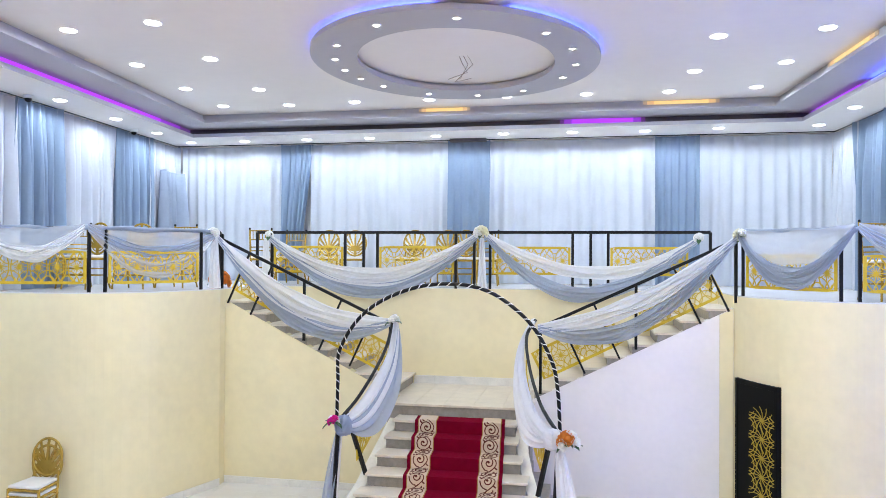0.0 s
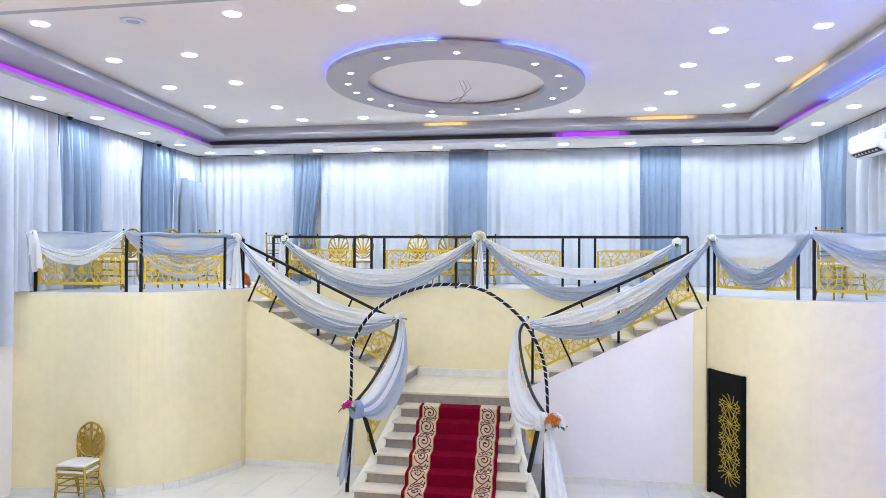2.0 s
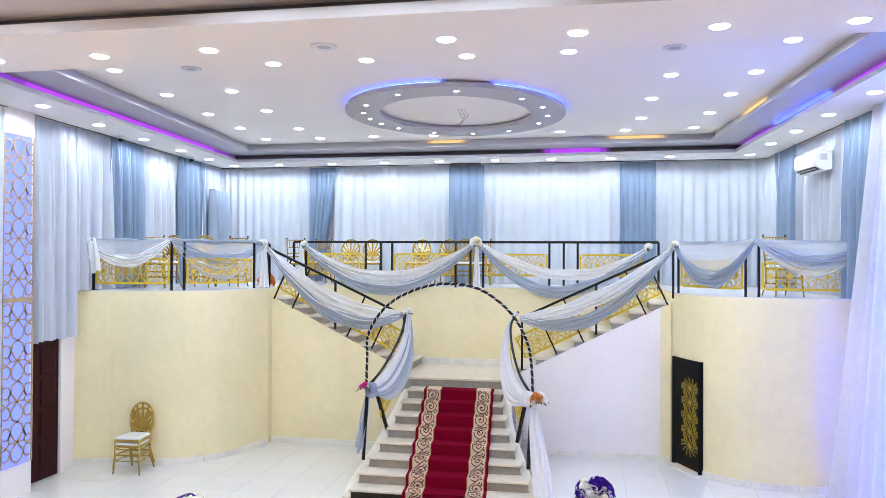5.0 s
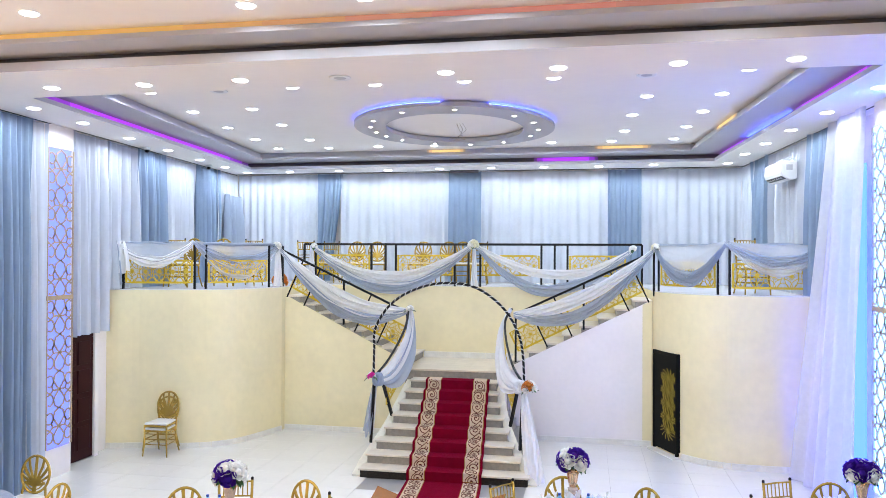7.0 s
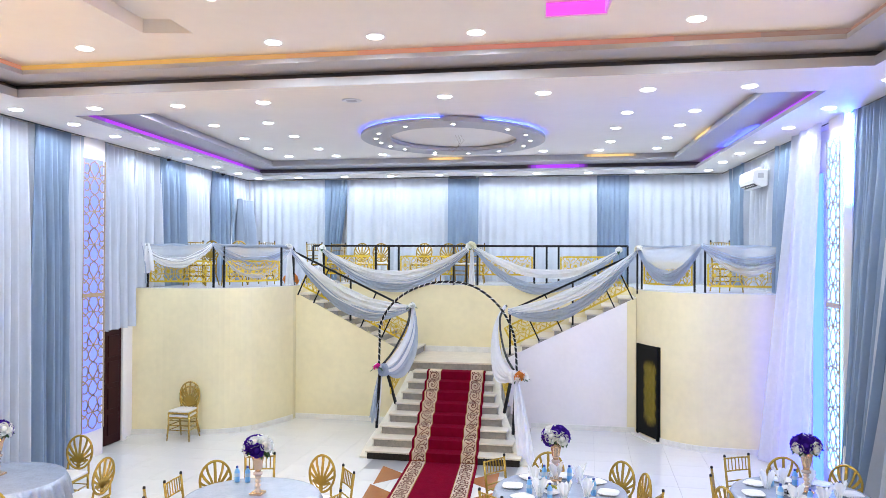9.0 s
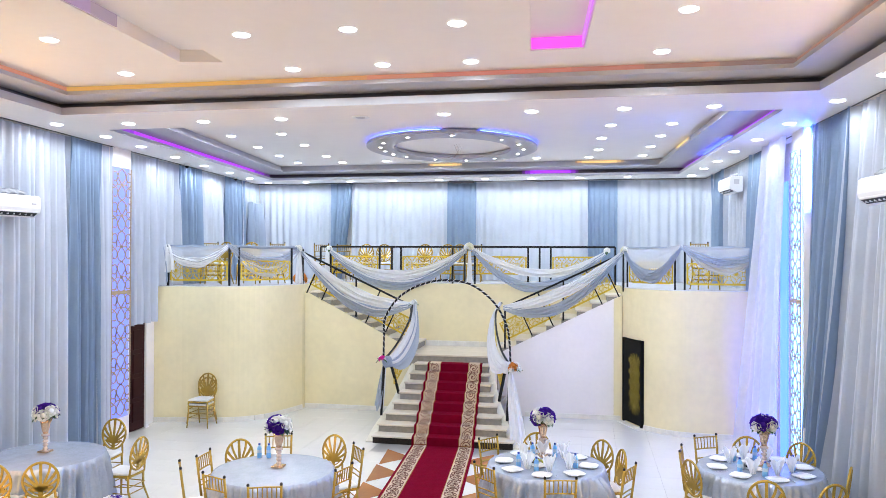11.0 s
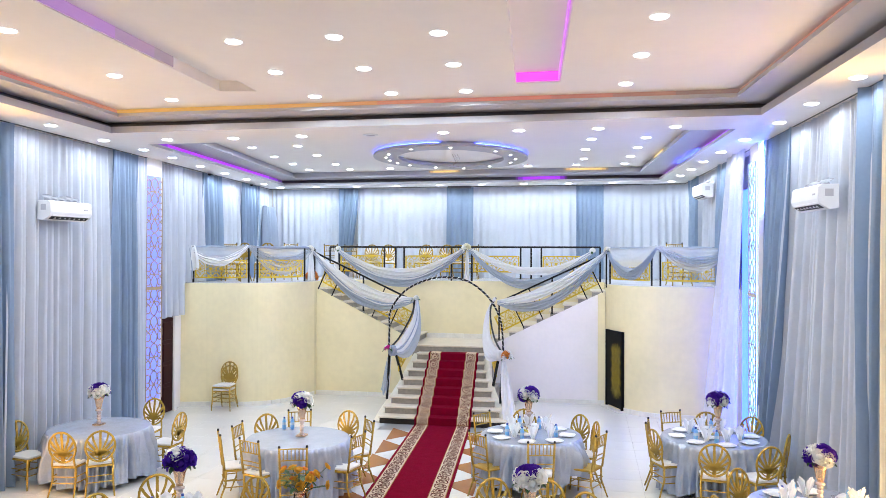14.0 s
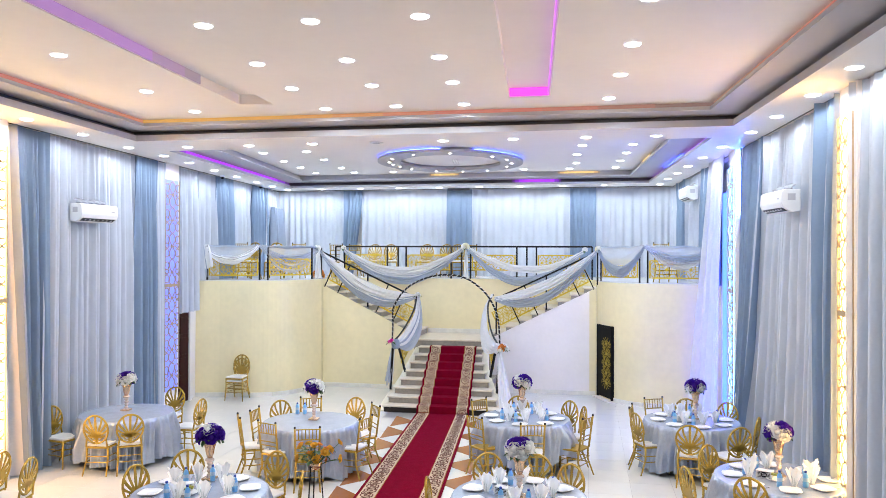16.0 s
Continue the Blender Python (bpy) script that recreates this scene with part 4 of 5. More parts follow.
# curtain rail along the top of the walls
for a, b in (((left_line(BACK) + 0.02, BACK - 0.1), (right_line(BACK), BACK - 0.1)), ((left_line(BACK), BACK), (left_line(-9), -9)), ((right_line(BACK), BACK), (right_line(-9), -9))):
    bm = BM()
    tube(bm, [(*a, TOP - 0.008), (*b, TOP - 0.008)], 0.007, 6)
    solid("curtain_rail", bm, black_metal, "thin dark curtain rail under the soffit", "curtain rail")

# ---------- lit columns ----------


fret_gold = material("pale_gold_fret", (0.46, 0.34, 0.2), 0.4, metal=0.25, vary=0.12, scale=9)


def lit_column(name, x, y0, y1, side, z0, z1, panel_mat, edge_mat, label, seed):
    """A white pilaster with a glowing panel behind gold fretwork; side is the way it faces."""
    ob = thing(name, (0, 0, 0), 0, label, "column", "lit columns")
    bm = BM()
    lo, hi = sorted((x - side * 0.4, x))
    box(bm, (lo, y0 - 0.03, 0), (hi, y1 + 0.03, TOP))
    part("shaft", bm, white_wall, ob, bevel=0.01)
    bm = BM()
    lo, hi = sorted((x + side * 0.004, x + side * 0.02))
    box(bm, (lo, y0 + 0.05, z0), (hi, y1 - 0.05, z1))
    part("glowing_panel", bm, panel_mat, ob, "glowing back panel")
    bm = BM()
    w = y1 - y0
    X = x + side * 0.032
    put = lambda u, v: (X, y0 + u, z0 + v)
    h = z1 - z0
    ribbon(bm, [(0.015, 0.015), (w - 0.015, 0.015), (w - 0.015, h - 0.015), (0.015, h - 0.015)], 0.02, 0.014, put, (1, 0, 0), True)
    ribbon(bm, [(0, h * 0.5), (w, h * 0.5)], 0.07, 0.018, put, (1, 0, 0))
    unit, v0 = (h - 0.08) / 8, 0.04
    while v0 + unit < h + 0.01:
        for s in (-1, 1):
            m = lambda u, v: (w / 2 + s * u, v0 + v)
            ribbon(bm, [m(0.0, 0.0), m(0.09, 0.05), m(0.12, 0.14), m(0.06, 0.22), m(0.0, 0.28)], 0.026, 0.01, put, (1, 0, 0))
            ribbon(bm, [m(0.0, 0.28), m(0.06, 0.34), m(0.12, 0.42), m(0.09, 0.51), m(0.0, 0.56)], 0.026, 0.01, put, (1, 0, 0))
            for c in (0.14, 0.42):
                ribbon(bm, [m(0.2 + 0.075 * math.cos(a), c + 0.085 * math.sin(a)) for a in (i * 0.55 + 0.9 for i in range(9))], 0.026, 0.01, put, (1, 0, 0))
            ribbon(bm, [m(0.03, 0.28), m(0.13, 0.28), m(0.2, 0.235), m(0.27, 0.28)], 0.026, 0.01, put, (1, 0, 0))
            ribbon(bm, [m(0.12, 0.42), m(0.16, 0.35), m(0.13, 0.28)], 0.026, 0.01, put, (1, 0, 0))
        v0 += unit
    part("fretwork", bm, fret_gold, ob, "gold painted scroll fretwork")
    if edge_mat:
        bm = BM()
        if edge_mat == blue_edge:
            # Wide glowing panel, added in place of an unseen blue flood.
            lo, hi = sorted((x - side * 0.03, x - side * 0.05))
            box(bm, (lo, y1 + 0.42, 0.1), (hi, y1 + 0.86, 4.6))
            part("wash_panel", bm, blue_wash, ob, "added glowing panel behind the sheer curtain, standing in for a blue LED flood")
        else:
            tube(bm, [(x - side * 0.09, y1 + 0.045, 0.1), (x - side * 0.09, y1 + 0.045, TOP - 0.04)], 0.012, 6)
            part("led_strip", bm, edge_mat, ob, "coloured light strip")
    if edge_mat == blue_edge:
        bm = BM()
        tube(bm, [(x - side * 0.06, y0 - 0.06, z1 - 0.9), (x - side * 0.06, y0 - 0.06, TOP - 0.03)], 0.012, 6)
        part("led_strip", bm, edge_mat, ob, "coloured light strip")
    return ob


lav_panel = glow("lavender_lit_panel", (0.15, 0.2, 1.0), 1.8)
cyan_panel = glow("pale_blue_lit_panel", (0.12, 0.34, 1.0), 8.0)
warm_panel = glow("warm_lit_panel", (1.0, 0.6, 0.2), 22.0)
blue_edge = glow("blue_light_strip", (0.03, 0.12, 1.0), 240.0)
blue_wash = glow("blue_wash_glow", (0.02, 0.055, 1.0), 11.0)
warm_edge = glow("warm_light_strip", (1.0, 0.48, 0.12), 26.0)
lit_column("lit_column", left_line(6.25) + 0.02, 5.97, 6.55, 1, 0.45, 4.95, lav_panel, None, "white column with lavender lit panel behind gold fretwork", 1)
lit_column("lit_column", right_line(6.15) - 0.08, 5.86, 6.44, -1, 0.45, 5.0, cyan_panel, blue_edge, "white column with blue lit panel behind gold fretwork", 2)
lit_column("lit_column", left_line(0.9) + 0.1, 0.4, 1.02, 1, 0.45, 4.93, warm_panel, warm_edge, "white column with amber lit panel behind gold fretwork", 3)
lit_column("lit_column", right_line(0.7) - 0.08, 0.43, 0.96, -1, 0.45, 4.98, warm_panel, warm_edge, "white column with amber lit panel behind gold fretwork", 4)

# ---------- doors ----------
X = left_line(6.9) - 0.2
door = thing("door_1", (0, 0, 0), 0, "closed dark red-brown steel door with raised panels", "door", kind="structure")
bm = BM()
box(bm, (X - 0.02, 6.55, 0.02), (X + 0.05, 7.4, 2.1))
part("leaf", bm, door_red, door, bevel=0.006)
for k in range(4):
    bm = BM()
    z = 0.18 + k * 0.46
    box(bm, (X + 0.045, 6.63, z), (X + 0.065, 6.94, z + 0.38))
    box(bm, (X + 0.045, 7.01, z), (X + 0.065, 7.32, z + 0.38))
    part("raised_panel", bm, door_red, door, bevel=0.02)
bm = BM()
for lo, hi in (((X, 7.4, 0), (X + 0.09, 7.5, 2.2)), ((X, 6.45, 0), (X + 0.09, 6.55, 2.2)), ((X, 6.55, 2.1), (X + 0.09, 7.4, 2.2))):
    box(bm, lo, hi)
part("door_frame", bm, white_wall, door, bevel=0.006)

a, b = Vector((1.95, 9.94, 0)), Vector((2.275, 9.24, 0))
e = (b - a).normalized()
out = Vector((e.y, -e.x, 0))
width = (b - a).length
door_black = material("matt_black_steel", (0.003, 0.003, 0.003), 0.6, vary=0.3, scale=6, spec=0.12)
grille_gold = material("dull_gold_paint", (0.42, 0.31, 0.025), 0.5, vary=0.15, scale=12)
door = thing("door_2", (0, 0, 0), 0, "black steel door with a gold pierced grille", "door", kind="structure")
M = Matrix(((e.x, -out.x, 0, a.x), (e.y, -out.y, 0, a.y), (0, 0, 1, 0), (0, 0, 0, 1)))
bm = BM()
box(bm, (0.03, -0.05, 0.06), (width - 0.03, 0.02, 1.7), M)
part("leaf", bm, door_black, door, bevel=0.004)
bm = BM()
for lo, hi in (((0, -0.056, 0.03), (0.05, 0.05, 1.735)), ((width - 0.05, -0.056, 0.03), (width, 0.05, 1.735)), ((0.05, -0.056, 1.68), (width - 0.05, 0.05, 1.735))):
    box(bm, lo, hi, M)
part("door_frame", bm, door_black, door, bevel=0.004)
bm = BM()
gput = lambda u, v: M @ Vector((u, -0.062, v))
gx0, gx1, gz0, gz1 = width * 0.36, width - 0.035, 0.3, 1.42
gw, pitch = gx1 - gx0, (gz1 - gz0) / 5
for k in range(5):
    cx, cz = gx0 + gw * 0.52, gz0 + (k + 0.5) * pitch
    ribbon(bm, [(cx + 0.011 * math.cos(a), cz + 0.011 * math.sin(a)) for a in (i * math.pi / 4 for i in range(8))], 0.022, 0.008, gput, out, True)
    for i in range(12):
        ray = []
        for f in (0.06, 0.3, 0.55, 0.8, 1.0):
            a = i * math.pi / 6 + 0.15 + 0.55 * f
            u, v = cx + 0.24 * f * math.cos(a), cz + 0.16 * f * math.sin(a)
            ray.append((min(max(u, gx0), gx1), v))
        ribbon(bm, ray, 0.0085, 0.006, gput, out)
    for sx in (-1, 1):
        for r in (0.1, 0.145):
            arc = [(cx + sx * (0.235 - r * math.cos(a)), cz + pitch / 2 + r * 0.9 * math.sin(a)) for a in (i * math.pi / 8 for i in range(-4, 5))]
            arc = [(min(max(u, gx0), gx1), v) for u, v in arc if v < gz1]
            if len(arc) > 2:
                ribbon(bm, arc, 0.0085, 0.006, gput, out)
part("grille", bm, grille_gold, door, "gold pierced grille")
bm = BM()
box(bm, (-0.02, -0.16, 0), (width + 0.04, 0.05, 0.03), M)
part("sill", bm, stone_white, door, bevel=0.006)

# ---------- air conditioners ----------
bunched = material("bunched_grey_cloth", (0.34, 0.35, 0.38), 0.85, vary=0.15, scale=8, bump=0.3, bump_scale=60)
ac_white = material("white_plastic", (0.8, 0.8, 0.8), 0.35, vary=0.04, scale=4)


def air_conditioner(at, turn, label):
    ob = thing("air_conditioner", at, turn, label, "air conditioner", "wall air conditioners")
    bm = BM()
    prof = [(0, 0.02), (0.12, 0), (0.23, 0.065), (0.255, 0.13), (0.245, 0.28), (0.21, 0.31), (0, 0.31)]
    l = [bm.verts.new((-0.43, -y, z)) for y, z in prof]
    r = [bm.verts.new((0.43, -y, z)) for y, z in prof]
    n = len(prof)
    for i in range(n):
        bm.faces.new((l[i], l[(i + 1) % n], r[(i + 1) % n], r[i]))
    bm.faces.new(l[::-1])
    bm.faces.new(r)
    bmesh.ops.recalc_face_normals(bm, faces=bm.faces)
    part("body", bm, ac_white, ob, bevel=0.008)
    bm = BM()
    f = [bm.verts.new(p) for p in ((-0.38, -0.17, 0.02), (0.38, -0.17, 0.02), (0.38, -0.232, 0.062), (-0.38, -0.232, 0.062), (-0.38, -0.14, 0.02), (0.38, -0.14, 0.02), (0.38, -0.215, 0.075), (-0.38, -0.215, 0.075))]
    for q in ((0, 1, 2, 3), (7, 6, 5, 4), (0, 4, 5, 1), (1, 5, 6, 2), (2, 6, 7, 3), (3, 7, 4, 0)):
        bm.faces.new([f[i] for i in q])
    bmesh.ops.recalc_face_normals(bm, faces=bm.faces)
    part("air_slot", bm, black_metal, ob, "dark air slot")
    for k in range(7):
        bm = BM()
        x = -0.3 + k * 0.1
        box(bm, (x - 0.0025, -0.222, 0.03), (x + 0.0025, -0.16, 0.052))
        part("louvre", bm, ac_white, ob)
    bm = BM()
    box(bm, (-0.38, -0.247, 0.07), (0.38, -0.238, 0.09))
    part("flap", bm, ac_white, ob, bevel=0.003)
    for sx in (-1, 1):
        bm = BM()
        lo, hi = sorted((sx * 0.432, sx * 0.436))
        box(bm, (lo, -0.17, 0.16), (hi, -0.07, 0.25))
        part("side_sticker", bm, mid_grey, ob, "grey sticker")
    bm = BM()
    box(bm, (0.27, -0.257, 0.18), (0.34, -0.246, 0.2))
    part("display", bm, mid_grey, ob)
    bm = BM()
    sheet(bm, 40, 10, lambda u, v: (-0.38 + 0.72 * u, -0.02 - 0.075 * math.sin(math.pi * min(1, 0.12 + v)) + 0.012 * math.sin(u * 31 + 5 * v) + 0.008 * math.sin(u * 67 - 9 * v), 0.3 + (0.1 + 0.012 * math.sin(u * 11)) * v))
    part("cloth_fold", bm, bunched, ob, "grey bunched curtain cloth above the unit", smooth=True)


ACL = "white wall-mounted air conditioner on the curtained wall"
air_conditioner((left_line(3.12) + 0.08, 3.12, 3.9), 84, ACL)
air_conditioner((right_line(2.75) - 0.1, 2.75, 3.96), -84, ACL)
air_conditioner((right_line(9.85) - 0.08, 9.85, 4.64), -85, ACL)

bm = BM()
box(bm, (-2.3, BACK - 0.28, TOP - 0.06), (-1.66, BACK - 0.16, TOP - 0.002))
solid("curtain_box", bm, dark_grey, "short dark grey box under the soffit above the middle curtain", "curtain box", bevel=0.008)

# ---------- ceiling ring ----------
ring = thing("ceiling_ring", (-1.445, 8.73, 0), 0, "grey oval ceiling ring with small spotlights and blue glow", "ceiling feature")
N = 72
bm = BM()
rows = []
for k in range(N):
    a = 2 * math.pi * k / N
    c, s = math.cos(a), math.sin(a)
    rows.append([bm.verts.new(p) for p in ((1.15 * c, 1.42 * s, 5.5), (1.67 * c, 2.0 * s, 5.5), (1.67 * c, 2.0 * s, 5.555), (1.56 * c, 1.89 * s, 5.555), (1.56 * c, 1.89 * s, UPPER), (1.2 * c, 1.47 * s, UPPER), (1.15 * c, 1.42 * s, 5.555))])
for k in range(N):
    a, b = rows[k], rows[(k + 1) % N]
    for i in range(7):
        bm.faces.new((a[i], a[(i + 1) % 7], b[(i + 1) % 7], b[i]))
bmesh.ops.recalc_face_normals(bm, faces=bm.faces)
part("ring_body", bm, mid_grey, ring)
for a0, a1 in ((170, 276), (300, 372)):
    bm = BM()
    tube(bm, [(1.59 * math.cos(radians(a)), 1.92 * math.sin(radians(a)), 5.57) for a in range(a0, a1, 4)], 0.012, 6)
    part("led_strip", bm, blue_led, ring, "blue light strip")
bm = BM()
tube(bm, [(1.19 * math.cos(radians(a)), 1.46 * math.sin(radians(a)), 5.572) for a in range(-30, 60, 4)], 0.006, 6)
part("led_strip", bm, glow("dim_amber_strip", (1, 0.6, 0.1), 2.0), ring, "amber light strip")
for a in (8, 30, 62, 90, 118, 146, 163, 178, 195, 215, 248, 282, 322, 345):
    bm = BM()
    lathe(bm, [(0.03, 0), (0.05, -0.006), (0.05, 0)], 12)
    o = part("spot_trim", bm, ac_white, ring, at=pose(1.4 * math.cos(radians(a)), 1.74 * math.sin(radians(a)), 5.499))
    bm = BM()
    lathe(bm, [(0.027, -0.001), (0.024, -0.01)], 12)
    part("spot_lamp", bm, spot_glass, o, "lit spot")
wires = thing("loose_wires", (-1.42, 8.75, 0), 0, "bare wires hanging from the ceiling ring's middle", "wires")
wire_brown = material("wire_brown", (0.35, 0.26, 0.2), 0.6)
for k in range(3):
    bm = BM()
    tube(bm, [(0.05 * k, 0, UPPER), (0.04 + 0.06 * k, 0.03, UPPER - 0.1), (0.1 - 0.08 * k, 0.02 * k, UPPER - 0.2 - 0.05 * k), (0.14 * (k - 1), 0.05, UPPER - 0.26)], 0.0035, 5)
    part("wire", bm, wire_brown, wires)

# ---------- colour strips in the ceiling trays ----------


def cove(pts, mat, name, label, tall=0.042, fade=()):
    """A flat glowing bar set on edge in a slot, for an LED and its glow on the wall; fade gives dimmer end pieces."""
    runs = [(0.0, 1.0, mat)]
    if fade:
        runs = [(0.0, 0.05, fade[1]), (0.05, 0.14, fade[0]), (0.14, 0.86, mat), (0.86, 0.95, fade[0]), (0.95, 1.0, fade[1])]
    ob = thing(name, (0, 0, 0), 0, label, "light strip", "ceiling light strips")
    p, q = Vector(pts[0]), Vector(pts[-1])
    for f0, f1, m in runs:
        bm = BM()
        square_bar(bm, p.lerp(q, f0), p.lerp(q, f1), 0.012, tall)
        part("glow_bar", bm, m, ob)


g = grown(BAY_BACK, 0.125)
z = TOP + 0.115
cove([(*Vector(g[0]).lerp(Vector(g[3]), f), z) for f in (0.0, 1.0)], purple_led, "purple_glow_strip", "purple glowing strip for the LED and its glow on the slot wall", 0.075, purple_fade)
cove([(*Vector(g[1]).lerp(Vector(g[2]), f), z) for f in (0.72, 1.0)], purple_led, "purple_glow_strip", "purple glowing strip for the LED and its glow on the slot wall", 0.075, purple_fade)
cove([(*Vector(g[1]).lerp(Vector(g[2]), f), z) for f in (0.05, 0.42)], purple_led, "purple_glow_strip", "purple glowing strip for the LED and its glow on the slot wall", 0.075, purple_fade)
cove([(*Vector(g[3]).lerp(Vector(g[2]), f), z) for f in (0.635, 0.765)], purple_led, "purple_glow_strip", "purple glowing strip for the LED and its glow on the slot wall", 0.075, purple_fade)
cove([(*Vector(g[1]).lerp(Vector(g[2]), f), z) for f in (0.42, 0.72)], blue_cove, "blue_light_strip", "blue light strip in the ceiling slot", 0.03)
h = grown(BAY_BACK, -0.445)
z = UPPER - 0.037
# These bars cover the step's face and glow as if a hidden LED lit it.
cove([(*Vector(h[3]).lerp(Vector(h[2]), f), z) for f in (0.41, 0.5)], amber_led, "amber_glow_strip", "amber glowing strip standing for the LED-lit step face", 0.05, amber_fade)
cove([(*Vector(h[3]).lerp(Vector(h[2]), f), z) for f in (0.79, 0.91)], amber_led, "amber_glow_strip", "amber glowing strip standing for the LED-lit step face", 0.05, amber_fade)
cove([(*Vector(h[1]).lerp(Vector(h[2]), f), z) for f in (0.52, 0.72)], amber_led, "amber_glow_strip", "amber glowing strip standing for the LED-lit step face", 0.05, amber_fade)
h = grown(BAY_FRONT, -0.325)
z = UPPER - 0.03
# Emission in the tones of the lit step face, fading from amber to greyish red.
warm = [glow("step_glow", c, k) for c, k in (((0.85, 0.5, 0.15), 0.62), ((0.84, 0.46, 0.17), 0.6), ((0.84, 0.42, 0.2), 0.56), ((0.84, 0.36, 0.24), 0.54), ((0.82, 0.31, 0.25), 0.52), ((0.76, 0.33, 0.27), 0.46), ((0.66, 0.36, 0.3), 0.38), ((0.56, 0.38, 0.36), 0.3))]


def step_strip(i, j, mats, name, label):
    """Glowing bars for the LED-lit face along one side of the front tray's upper step, shifting from colour to colour.
    """
    ob = thing(name, (0, 0, 0), 0, label, "light strip", "ceiling light strips")
    p, q = Vector((*h[i], z)), Vector((*h[j], z))
    for k, m in enumerate(mats):
        bm = BM()
        square_bar(bm, p.lerp(q, k / len(mats)), p.lerp(q, (k + 1) / len(mats)), 0.012, 0.052)
        part("glow_bar", bm, m, ob)


step_strip(3, 2, [warm[0]] * 6 + [warm[1], warm[1], warm[2], warm[2], warm[3], warm[3]] + [warm[4]] * 4 + [warm[5], warm[5], warm[6], warm[6], warm[7], warm[7]], "amber_glow_strip", "amber to red glowing strip standing for the LED-lit step face")
step_strip(3, 0, [warm[3], warm[4], warm[4], warm[2], warm[1], warm[0]], "amber_glow_strip", "reddish amber glowing strip standing for the LED-lit step face")
step_strip(2, 1, [warm[6], warm[5], warm[4], warm[4], warm[4], warm[4]], "red_glow_strip", "red glowing strip standing for the LED-lit step face")
r = RECESS[1]
# Plates nearly as tall as the recess; their emission imitates pink light on its walls.
rose_glow = glow("rose_glow", (0.66, 0.22, 0.8), 0.92)
cove([(r[0][0] + 0.01, r[0][1] - 0.02, UPPER + 0.07), (r[1][0] - 0.01, r[1][1] - 0.02, UPPER + 0.07)], pink_glow, "pink_glow_plate", "pink glowing plate standing for the LED-lit recess wall", 0.12)
cove([(r[1][0] - 0.02, r[1][1] - 0.03, UPPER + 0.07), (r[2][0] - 0.02, r[2][1], UPPER + 0.07)], rose_glow, "pink_glow_plate", "pink glowing plate standing for the LED-lit recess wall", 0.12)
r = RECESS[0]
# Purple light on this recess's side wall, put into a glowing plate with paler ends.
lilac_led = glow("lilac_led", (0.5, 0.27, 0.62), 0.72)
lilac_fade = (glow("lilac_glow_dim", (0.5, 0.34, 0.54), 0.62), glow("lilac_glow_faint", (0.5, 0.39, 0.48), 0.54))
side = lambda f: (r[0][0] + (r[3][0] - r[0][0]) * f + 0.02, r[0][1] + (r[3][1] - r[0][1]) * f, UPPER + 0.07)
cove([side(0.13), side(0.99)], lilac_led, "purple_glow_strip", "purple glowing plate standing for the LED-lit recess wall", 0.12, lilac_fade)

# ---------- downlights ----------
lamp = thing("downlight", (-0.72, 3.99, TOP), 0, "lit white recessed downlight in the ceiling", "ceiling lamp", "ceiling downlights")
bm = BM()
lathe(bm, [(0.085, 0.0), (0.094, -0.001), (0.09, -0.005), (0.08, -0.006)], 20)
part("trim_ring", bm, ac_white, lamp, smooth=True)
bm = BM()
lathe(bm, [(0.086, -0.004), (0.08, -0.012), (0.05, -0.02), (0.004, -0.025)], 20)
part("glass", bm, lamp_glass, lamp, "lit frosted glass")
beam = new("beam", downlight_data)
beam.parent = lamp
beam.matrix_basis = pose(0, 0, -0.035)
LOW = [(0.46, 3.99), (1.65, 4.0), (2.76, 4.02), (-3.04, 3.96), (-4.23, 3.98), (-5.4, 3.95), (-6.5, 3.84), (4.18, 3.92),
       (-6.35, 2.37), (-6.25, 1.0), (-6.15, -0.4), (-6.05, -1.8), (-5.95, -4.2), (4.24, 2.57), (4.32, 1.16), (4.35, -0.18), (4.45, -1.6), (4.6, -4.2),
       (-7.1, 12.72), (-6.04, 12.72), (-4.84, 12.7), (-3.68, 12.7), (-2.48, 12.64), (-1.31, 12.6), (-0.17, 12.6), (1.0, 12.65), (2.13, 12.55), (3.6, 12.5),
       (3.66, 11.1), (3.74, 9.79), (3.8, 8.41), (3.9, 7.0), (4.02, 5.5), (-7.11, 11.62), (-7.0, 10.32), (-6.9, 8.95), (-6.76, 7.54), (-6.58, 6.11), (-6.5, 5.0)]
HIGH = [(-2.01, -1.75), (-0.93, -1.7), (0.13, -1.66), (-4.16, -1.03), (-2.13, -0.27), (-1.04, -0.25), (0.03, -0.2), (-4.27, 0.86), (-4.36, 2.32), (-2.23, 1.04), (-2.26, 2.46), (-1.12, 1.05), (-1.15, 2.44), (-0.04, 1.05), (-0.12, 2.47), (2.14, -0.35), (2.07, 1.0), (1.97, 2.4),
        (2.2, -1.8), (-4.05, -2.6), (-2.0, -3.4), (0.2, -3.4), (2.3, -3.4), (-4.0, -5.6), (-2.0, -5.6), (0.3, -5.6), (2.4, -5.6), (-3.0, -7.8), (1.0, -7.8),
        (-5.19, 5.62), (-5.33, 7.04), (-5.46, 8.48), (-5.56, 9.82), (-5.62, 11.07), (-4.3, 6.96), (-4.41, 8.37), (-4.54, 10.04), (-4.54, 11.15), (-3.45, 11.1), (-2.28, 11.11), (-1.11, 11.07), (0.06, 11.09), (1.22, 11.1), (1.41, 9.94), (1.45, 8.4), (1.57, 7.0), (2.37, 10.99), (2.43, 9.65), (2.5, 8.28), (2.57, 7.01)]
